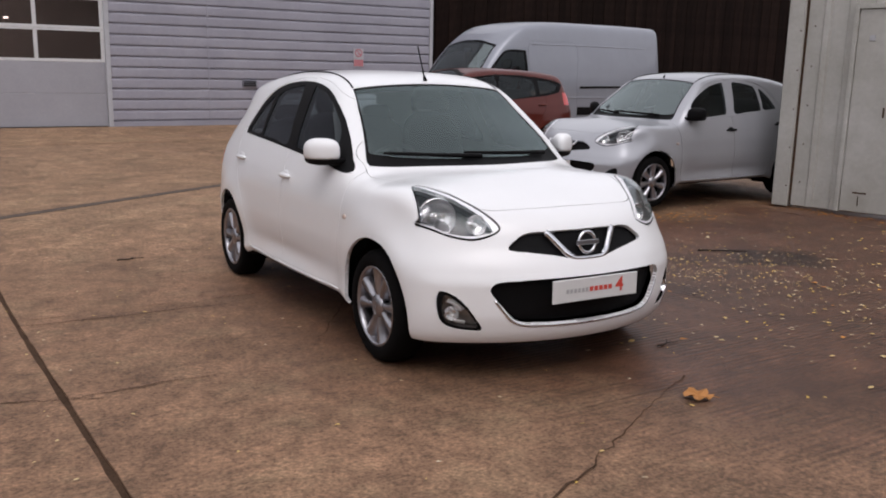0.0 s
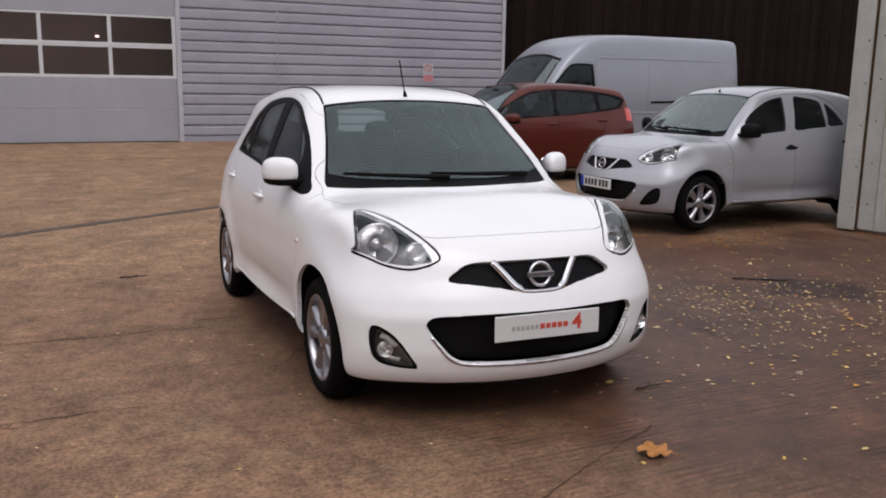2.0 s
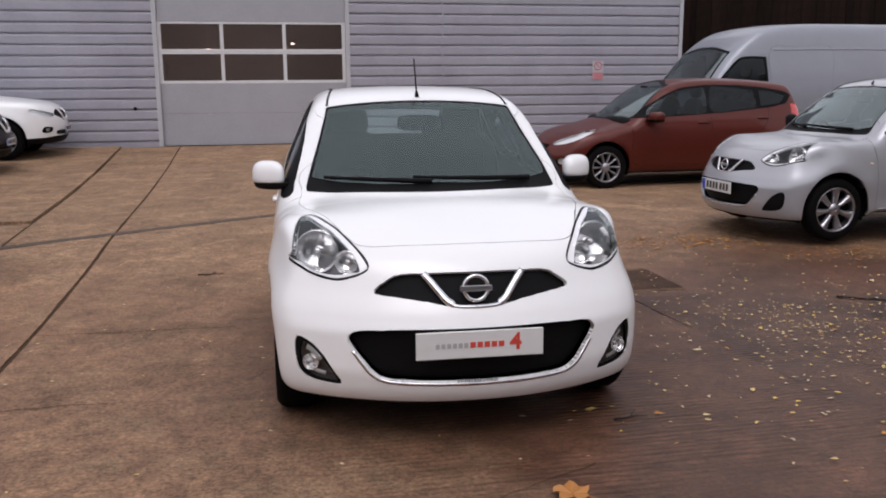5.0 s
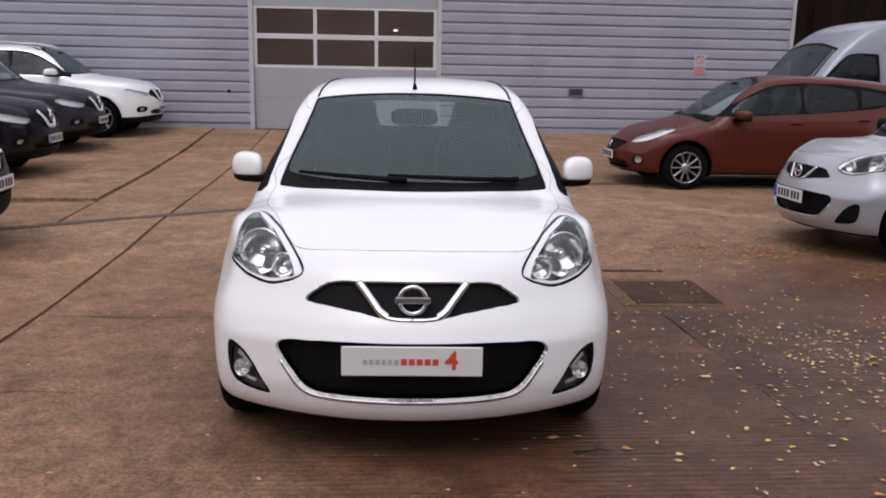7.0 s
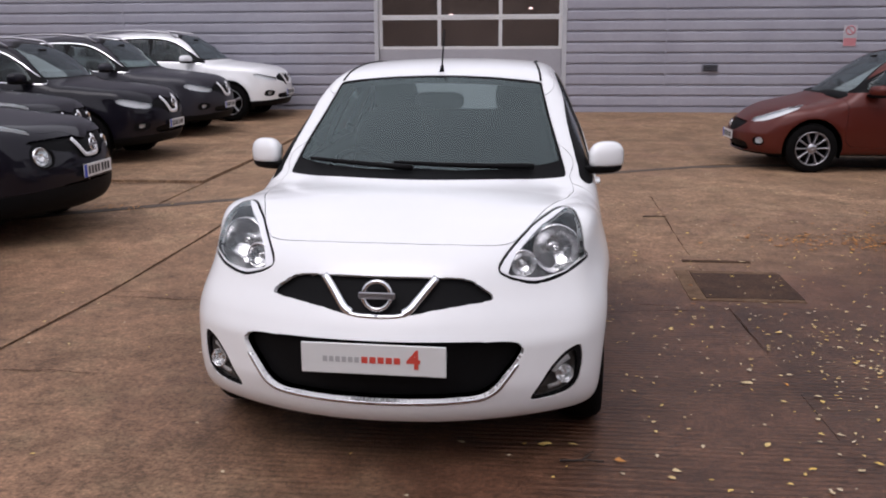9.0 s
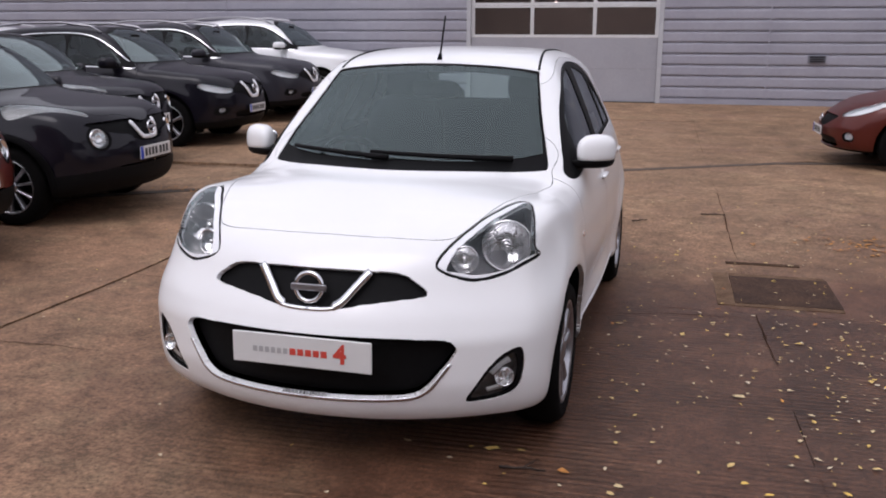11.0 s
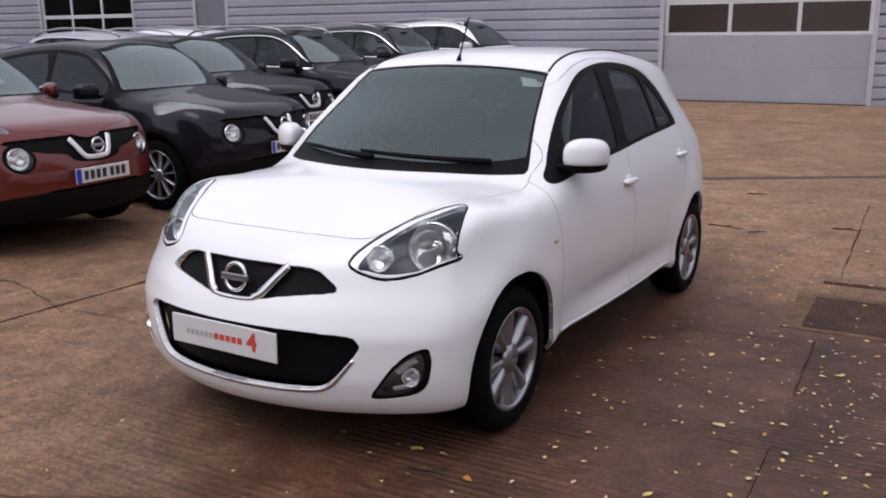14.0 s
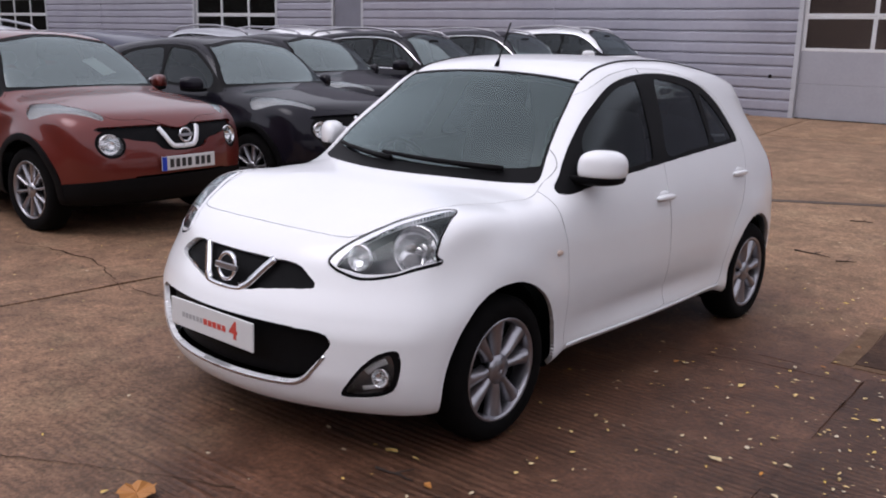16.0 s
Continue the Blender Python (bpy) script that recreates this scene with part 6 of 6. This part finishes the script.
# tube lamps behind the panes, and broad unseen fill lamps added to brighten them
SHINE = bpy.data.materials.new("tube_light")
SHINE.use_nodes = True
SHINE.node_tree.nodes["Principled BSDF"].inputs["Emission Color"].default_value = (1, 0.93, 0.82, 1)
SHINE.node_tree.nodes["Principled BSDF"].inputs["Emission Strength"].default_value = 14
for x in (1.5, -16.7):
    lamp = new("workshop_fill", bpy.data.lights.new("workshop_fill", "AREA"))
    lamp.data.energy, lamp.data.size, lamp.data.color = 2600, 6, (1, 0.93, 0.84)
    lamp.matrix_world = look((x, WALL_Y + 7, 5.9), (x, WALL_Y + 7, 0))
# The last tube, behind the second door, is an addition as well.
for x, y, z in ((3.0, 9.0, 2.6), (0.4, 11.0, 2.5), (-15.6, 9.0, 2.6)):
    t = tagged(new("strip_light", None), "lit tube lamp hanging in the workshop", "lamp")
    part("tube", box(x + 0.06, x + 0.18, WALL_Y + y, WALL_Y + y + 0.05, z, z + 0.05, 0.01), SHINE, t)
    tube([(x + 0.12, WALL_Y + y + 0.02, z + 0.05), (x + 0.12, WALL_Y + y + 0.02, TOP)], 0.006, FRAME_GREY, "cord", t)
bench = tagged(new("workbench", None), "dim steel workbench inside the workshop", "bench")
part("top", box(0.6, 3.4, WALL_Y + 6, WALL_Y + 6.7, 1.15, 1.2), FRAME_GREY, bench)
for x in (0.7, 3.3):
    part("leg", box(x - 0.04, x + 0.04, WALL_Y + 6.1, WALL_Y + 6.6, 0.2, 1.15), FRAME_GREY, bench)


# ---- a bare tree behind the fence ----
BARK = material("grey_bark", (0.07, 0.06, 0.05), 0.9, vary=0.4, scale=10)


def bare_tree(x, y, high, seed):
    r = random.Random(seed)
    tree = tagged(new("bare_tree", None), "bare autumn tree behind the dark fence", "tree")
    v, f = [], []

    def limb(p, d, length, radius, depth):
        q = p + d * length
        a = d.orthogonal().normalized()
        b = d.cross(a)
        n, base = (7 if depth > 2 else 4), len(v)
        for c, rad in ((p, radius), (q, radius * 0.65)):
            v.extend(tuple(c + rad * (math.cos(t) * a + math.sin(t) * b)) for t in (2 * math.pi * k / n for k in range(n)))
        f.extend((base + k, base + (k + 1) % n, base + n + (k + 1) % n, base + n + k) for k in range(n))
        if depth:
            for _ in range(3):
                e = (d + Vector((r.uniform(-1, 1), r.uniform(-1, 1), r.uniform(-0.2, 0.7))) * 0.75).normalized()
                limb(p + d * length * r.uniform(0.6, 1.0), e, length * r.uniform(0.55, 0.8), radius * 0.6, depth - 1)

    limb(Vector((0, 0, 0)), Vector((0, 0, 1)), high * 0.34, 0.16, 5)
    mesh_object("trunk", v, f, BARK, tree)
    tree.matrix_basis = pose(x, y, 0.2)
    return tree


bare_tree(13.4, 24.5, 8.0, 3)
bare_tree(16.6, 25.5, 9.0, 5)


# ---- the cars ----
def hatch_nose(thing, shape, mid):
    """Chrome strips at the nose of the hatchback."""
    for sign in (-1, 1):
        ribbon(shape, [(sign * 0.206, 0.728), (sign * 0.185, 0.704), (sign * 0.152, 0.664), (sign * 0.118, 0.625), (sign * 0.092, 0.610)], 0.014, 0.003, CHROME, "chrome_strip", thing, mid)
        ribbon(shape, [(sign * 0.100, 0.609), (sign * 0.075, 0.604), (sign * 0.045, 0.602), (0.0, 0.601)], 0.007, 0.003, CHROME, "chrome_foot", thing, mid)
        ribbon(shape, [(0.0, 0.289), (sign * 0.2, 0.291), (sign * 0.30, 0.294), (sign * 0.375, 0.301), (sign * 0.428, 0.327), (sign * 0.465, 0.372), (sign * 0.502, 0.424)], 0.006, 0.002, CHROME, "lower_chrome_strip", thing, mid)


def bowls(thing, mid, places):
    """Round reflectors with a bulb inside the lamps, at (back from the nose, out from the middle, height, radius)."""
    for back, y, z, r in places:
        for sign in (-1, 1):
            deep = 0.62 * r
            prof = [(r * 1.05, 0.0), (r * 0.98, 0.003), (r * 0.95, -0.002), (r * 0.84, -0.42 * deep), (r * 0.6, -0.76 * deep), (r * 0.3, -0.97 * deep), (r * 0.2, -deep), (r * 0.19, -0.45 * deep), (r * 0.13, -0.32 * deep), (0.001, -0.28 * deep), (0.001, -1.1 * deep), (r * 1.05, -1.1 * deep)]
            v, f = revolve(prof, 32)
            m = Matrix.Translation((mid - back, sign * y, z)) @ Vector((0.93, 0.24 * sign, 0.12)).to_track_quat("Y", "Z").to_matrix().to_4x4()
            mesh_object("reflector_bowl", v, f, BOWL, thing, m=m)


def hatchback(paint, m, label, rims, handle, step, fine, plate_kind, caps=None, fog=True):
    thing, shape, skin, mid = car("hatchback_car", HATCH_SPEC if fog else dict(HATCH_SPEC, cuts=[c for c in HATCH_SPEC["cuts"] if c[1] != "fog_lamp"]), paint, m, label, step=step, fine=fine, rims=rims, handle=handle, plate_kind=plate_kind, caps=caps, glass=CLEAR_GLASS if fog else None, edging=None if fog else paint)
    hatch_nose(thing, shape, mid)
    bowls(thing, mid, ((0.440, 0.625, 0.782, 0.092), (0.268, 0.507, 0.760, 0.047), *(((0.222, 0.668, 0.358, 0.033),) if fog else ())))
    if fog:
        # Pale strips laid where the fog lamp's inside shows bright reflected arcs.
        for side in (-1, 1):
            ribbon(shape, [(side * 0.634, 0.374), (side * 0.666, 0.405), (side * 0.694, 0.420)], 0.011, -0.016, PAINTED_CHROME, "fog_glint", thing, mid)
            ribbon(shape, [(side * 0.620, 0.308), (side * 0.656, 0.316), (side * 0.688, 0.335)], 0.008, -0.016, PAINTED_CHROME, "fog_glint", thing, mid)
    tube([(mid - 1.70, 0, 1.445), (mid - 1.715, 0, 1.475)], 0.013, PLASTIC, "aerial_base", thing, n=10, taper=0.6)
    if fog:
        tube([(mid - 1.715, 0, 1.475), (mid - 1.80, 0, 1.66)], 0.0045, PLASTIC, "aerial", thing)
    for y0, y1, z in ((0.5, -0.12, 0.02), (-0.03, -0.55, 0.02)):
        pts = []
        for t in np.linspace(0, 1, 8):
            y = y0 + (y1 - y0) * t
            q = drop(shape, [(y, 1.012 + 0.02 * t)])[0]
            nn = shape.normal(q[None])[0]
            q = q + nn * 0.016
            pts.append((mid - q[0], q[1], q[2]))
        tube(pts, 0.014, PLASTIC, "wiper", thing, taper=0.6)
    for side in ("right", "left"):
        q = drop(shape, [(1.10, 0.715)], side)[0]
        part("side_repeater", blob(mid - q[0], q[1], q[2], 0.022, 0.008, 0.012, 2.5, 14), AMBER, thing, smooth=True)
    for sign in (-1, 1):
        pts = []
        for u in np.linspace(1.67, 3.3, 18):
            y, lo, hi = 0.512 - 0.055 * min(1.0, (u - 1.67) / 0.5), 1.2, 1.7
            for _ in range(24):
                c = (lo + hi) / 2
                lo, hi = (lo, c) if shape.field(np.array([u, y, c])) > 0 else (c, hi)
            pts.append((mid - u, sign * y, lo + 0.001))
        tube(pts, 0.0065, PLASTIC, "roof_moulding", thing)
        ribbon(shape, [(1.22, 0.288), (1.7, 0.283), (2.3, 0.283), (2.76, 0.29)], 0.006, 0.006, paint, "sill_moulding", thing, mid, "left" if sign > 0 else "right")
    return thing


hatchback(WHITE, pose(2.918, 5.10, -0.030, 0, -1.4, -91.95), "white small hatchback with alloy wheels on wet concrete", "alloy", None, 0.016, True, "dealer")
hatchback(SILVER, pose(8.477, 7.975, 0.004, 0, 0, 182), "silver small hatchback with black handles beside the steel store", "cover", PLASTIC, 0.028, True, "reg", PLASTIC, False)
car("estate_car", COMPACT_SPEC, SHADED_RED, pose(8.06, 12.36, -0.01, 0, 0, 180.7), "copper-red compact car parked by the workshop", rims="multi", handle=None)
van, van_shape, _, van_mid = car("panel_van", VAN, VAN_SILVER, pose(11.27, 15.0, 0.02, 0, 0, 183), "tall silver panel van by the dark fence", rims="cover", handle=PLASTIC, step=0.05)

for side in ("left", "right"):
    ribbon(van_shape, [(3.45, 1.16), (4.2, 1.17), (5.0, 1.17)], 0.022, 0.008, PLASTIC, "door_rail", van, van_mid, side)
    for z in (0.95, 1.98):
        ribbon(van_shape, [(2.2, z), (3.5, z + 0.01), (5.8, z)], 0.012, 0.006, VAN_SILVER, "side_crease", van, van_mid, side)
ROW = "cars parked side by side"


def repaint(thing, m, was, paint, label):
    """The same model of car in another paint at another place."""
    twin = copy_thing(thing, m)
    twin["label"] = label
    for o in twin.children_recursive:
        if o.type == "MESH" and o.data.materials and o.data.materials[0] == was:
            o.material_slots[0].link = "OBJECT"
            o.material_slots[0].material = paint
    return twin


def crossover(paint, m, label):
    thing, shape, skin, mid = car("crossover_car", CROSS_SPEC, paint, m, label, ROW, rims="multi", handle=paint)
    for sign in (-1, 1):
        ribbon(shape, [(sign * 0.186, 0.845), (sign * 0.155, 0.785), (sign * 0.118, 0.722), (sign * 0.088, 0.700), (0.0, 0.694)], 0.018, 0.003, PAINTED_CHROME, "chrome_strip", thing, mid)
    bowls(thing, mid, ((0.172, 0.58, 0.73, 0.076),))
    return thing


def suv(paint, m, label):
    thing, shape, skin, mid = car("suv_car", SUV, paint, m, label, ROW, rims="twin", handle=paint)
    for sign in (-1, 1):
        ribbon(shape, [(sign * 0.22, 0.89), (sign * 0.17, 0.79), (sign * 0.12, 0.71), (sign * 0.08, 0.685), (0.0, 0.68)], 0.026, 0.004, PAINTED_CHROME, "chrome_strip", thing, mid)
        rail = [(mid - s, sign * 0.60, z) for s, z in ((2.0, 1.55), (2.15, 1.635), (2.6, 1.685), (3.2, 1.68), (3.8, 1.62), (3.95, 1.55))]
        tube(rail, 0.017, ALLOY, "roof_rail", thing, n=8)
    return thing


def parked(nose, y, turn, length, lift=0.0):
    """The pose of a car in the row whose nose stands at x = nose."""
    return pose(nose - length, y, level(nose - length, y) + lift, 0, 0, turn)


def windscreen_card(thing, y, z, spec):
    """A white card propped behind a windscreen."""
    shape, mid = Shape(spec), spec["axle"] + spec["base"] / 2
    q = drop(shape, [(y, z), (y + 0.1, z), (y, z + 0.05)])
    n = shape.normal(q[:1])[0]
    a, up = Vector((mid - q[0][0], q[0][1], q[0][2])), Vector((q[0][0] - q[2][0], q[2][1] - q[0][1], q[2][2] - q[0][2])).normalized()
    nn = Vector((-n[0], n[1], n[2]))
    side = up.cross(nn).normalized()
    m = Matrix((( *side, 0), (*up, 0), (*nn, 0), (0, 0, 0, 1))).transposed()
    return part("windscreen_card", box(-0.085, 0.085, -0.12, 0.12, -0.001, 0.001), PLATE_WHITE, thing, "white paper card propped behind the windscreen", m=Matrix.Translation(a - nn * 0.02) @ m @ pose(0, 0, 0, 0, 0, 22))


red_one = crossover(RED, parked(-0.51, 5.34, 2.5, 2.13, 0.02), "copper-red crossover with white and chrome lamps")
repaint(red_one, parked(-0.45, 7.52, 2.0, 2.13), RED, BLACK, "black crossover with round fog lamps")
repaint(red_one, parked(-1.75, 9.75, 1.5, 2.13), RED, BLACK, "black crossover standing back in the row")
black_one = suv(BLACK, parked(-1.65, 12.2, 1.5, 2.26), "black family SUV with silver roof rails")
repaint(black_one, parked(-1.92, 15.2, 1.0, 2.26), BLACK, DARK_GREY, "dark grey SUV with roof rails")
repaint(black_one, parked(-1.5, 17.55, 0.5, 2.26), BLACK, WHITE, "white SUV with roof rails by the workshop wall")
BACK = "cars parked behind the row"
for twin in (repaint(red_one, pose(-7.5, 8.9, -0.02, 0, 0, 182), RED, NAVY, "dark blue car parked behind the row"), repaint(black_one, pose(-7.9, 11.3, 0.0, 0, 0, 181), BLACK, SILVER, "silver SUV with roof rails behind the row"),
             repaint(black_one, pose(-8.3, 13.6, 0.04, 0, 0, 180), BLACK, WHITE, "white SUV parked behind the row"), repaint(black_one, pose(-7.6, 6.4, -0.02, 0, 0, 183), BLACK, SILVER, "silver SUV at the end of the back row")):
    twin["group"] = BACK

windscreen_card(red_one, 0.20, 1.28, CROSS_SPEC)


# ---- fallen leaves ----
def leaf_material(name, a, b):
    m = material(name, a, 0.6)
    n, l = m.node_tree.nodes, m.node_tree.links
    geo = n.new("ShaderNodeNewGeometry")
    mix = n.new("ShaderNodeMix")
    mix.data_type = "RGBA"
    mix.inputs["A"].default_value, mix.inputs["B"].default_value = (*a, 1), (*b, 1)
    l.new(geo.outputs["Random Per Island"], mix.inputs["Factor"])
    l.new(mix.outputs["Result"], n["Principled BSDF"].inputs["Base Color"])
    return m


LEAF = leaf_material("fallen_leaves", (0.64, 0.42, 0.075), (0.54, 0.45, 0.32))
RUST = leaf_material("rusty_leaves", (0.55, 0.24, 0.04), (0.26, 0.10, 0.03))
rng = random.Random(7)


def scatter(name, spots, mat, label):
    """Many small curled leaves in one object: spots are (number, x, y, spread x, spread y, least size, greatest size)."""
    v, f = [], []
    for count, cx, cy, sx, sy, small, large in spots:
        for _ in range(count):
            x, y = rng.gauss(cx, sx), rng.gauss(cy, sy)
            if y > 18.6:
                continue
            size, a, curl, broad = 0.78 * rng.uniform(small, large), rng.uniform(0, 6.28), rng.uniform(0.05, 0.35), rng.uniform(0.7, 1.25)
            z = level(x, y) + 0.006
            base = len(v)
            for r, q in ((0.62, 0.0), (0.22 + 0.2 * rng.random(), 0.8), (0.2 + 0.3 * rng.random(), 2.1), (0.5, 3.14), (0.2 + 0.25 * rng.random(), 4.1), (0.15 + 0.3 * rng.random(), 5.3)):
                px, py = size * r * math.cos(q), size * r * broad * math.sin(q)
                v.append((x + px * math.cos(a) - py * math.sin(a), y + px * math.sin(a) + py * math.cos(a), z + curl * abs(py) + 0.1 * size * rng.random()))
            v.append((x, y, z + 0.001))
            f += [(base + i, base + (i + 1) % 6, base + 6) for i in range(6)]
    return tagged(mesh_object(name, v, f, mat, smooth=False), label, "leaves", kind="stuff")


scatter("fallen_leaves", [(900, 5.75, 3.6, 1.0, 1.4, 0.014, 0.046), (300, 5.5, 4.6, 0.5, 0.5, 0.012, 0.04), (170, 4.4, 5.2, 0.7, 1.4, 0.012, 0.033), (40, 6.0, 3.6, 1.3, 1.8, 0.045, 0.07), (160, 6.4, 7.3, 1.5, 0.9, 0.02, 0.05), (240, 1.0, 4.0, 1.8, 3.0, 0.015, 0.035), (120, 7.9, 5.2, 0.8, 1.4, 0.02, 0.05), (90, 6.0, 10.5, 2.5, 1.5, 0.02, 0.045), (50, -1.0, 10.5, 1.5, 2.5, 0.02, 0.045)], LEAF, "small yellow and tan leaves on the wet concrete")
scatter("rusty_leaves", [(26, 5.4, 3.9, 1.0, 1.2, 0.03, 0.075), (150, 7.3, 8.1, 0.8, 0.45, 0.03, 0.06), (190, 6.0, 7.68, 0.42, 0.17, 0.03, 0.065), (60, 7.25, 6.82, 0.25, 0.14, 0.03, 0.06), (60, 9.16, 6.45, 0.05, 0.35, 0.03, 0.06), (110, 7.4, 6.75, 0.7, 0.22, 0.02, 0.05), (60, 9.1, 6.0, 0.10, 0.5, 0.03, 0.06), (40, -0.75, 8.55, 0.22, 0.07, 0.03, 0.06)], RUST, "rusty brown leaves drifted on the concrete")


def maple_leaf(x, y, size, turn):
    """A single large lobed leaf."""
    v, f = [(0, 0, 0.012)], []
    lobes = 22
    for i in range(lobes):
        q = 2 * math.pi * i / lobes
        r = size * (0.34 + 0.16 * abs(math.cos(2.5 * q)) ** 0.6 + 0.05 * (i % 2))
        v.append((r * math.cos(q), r * math.sin(q), 0.01 + 0.02 * math.sin(3 * q) ** 2))
    f = [(0, 1 + i, 1 + (i + 1) % lobes) for i in range(lobes)]
    leaf = tagged(mesh_object("maple_leaf", v, f, RUST, m=pose(x, y, level(x, y) + 0.004, 0, 0, turn), smooth=False), "large curled orange-brown leaf on the concrete", "leaf")
    tube([(0, 0, 0.012), (-size * 0.4, 0.01, 0.012), (-size * 0.7, 0.03, 0.006)], 0.002, RUST, "stalk", leaf)
    return leaf


maple_leaf(3.07, 2.63, 0.135, 160)


TWIG = material("dark_wet_twig", (0.03, 0.018, 0.012), 0.8, vary=0.4, scale=30)
for x, y, turn, long in ((1.58, 7.17, 4, 0.3), (3.59, 9.78, 20, 0.28), (3.61, 8.24, -12, 0.42), (3.88, 8.16, 35, 0.22), (4.51, 8.52, 5, 0.3), (6.23, 5.20, -33, 0.62), (3.60, 3.33, 4, 0.24)):
    stick = [(0.7 * long * (k / 6 - 0.5), 0.004 * math.sin(k * 1.3 + x), 0.008 + 0.002 * math.sin(k * 2.1)) for k in range(7)]
    twig = tagged(tube(stick, 0.004 + 0.008 * long, TWIG, "twig", taper=0.4, m=pose(x, y, level(x, y), 0, 0, turn)), "short dark wet twig lying on the concrete", "twig")
    tube([stick[3], (stick[3][0] + 0.05, stick[3][1] + 0.05, 0.02)], 0.004, TWIG, "side_shoot", twig, taper=0.4)
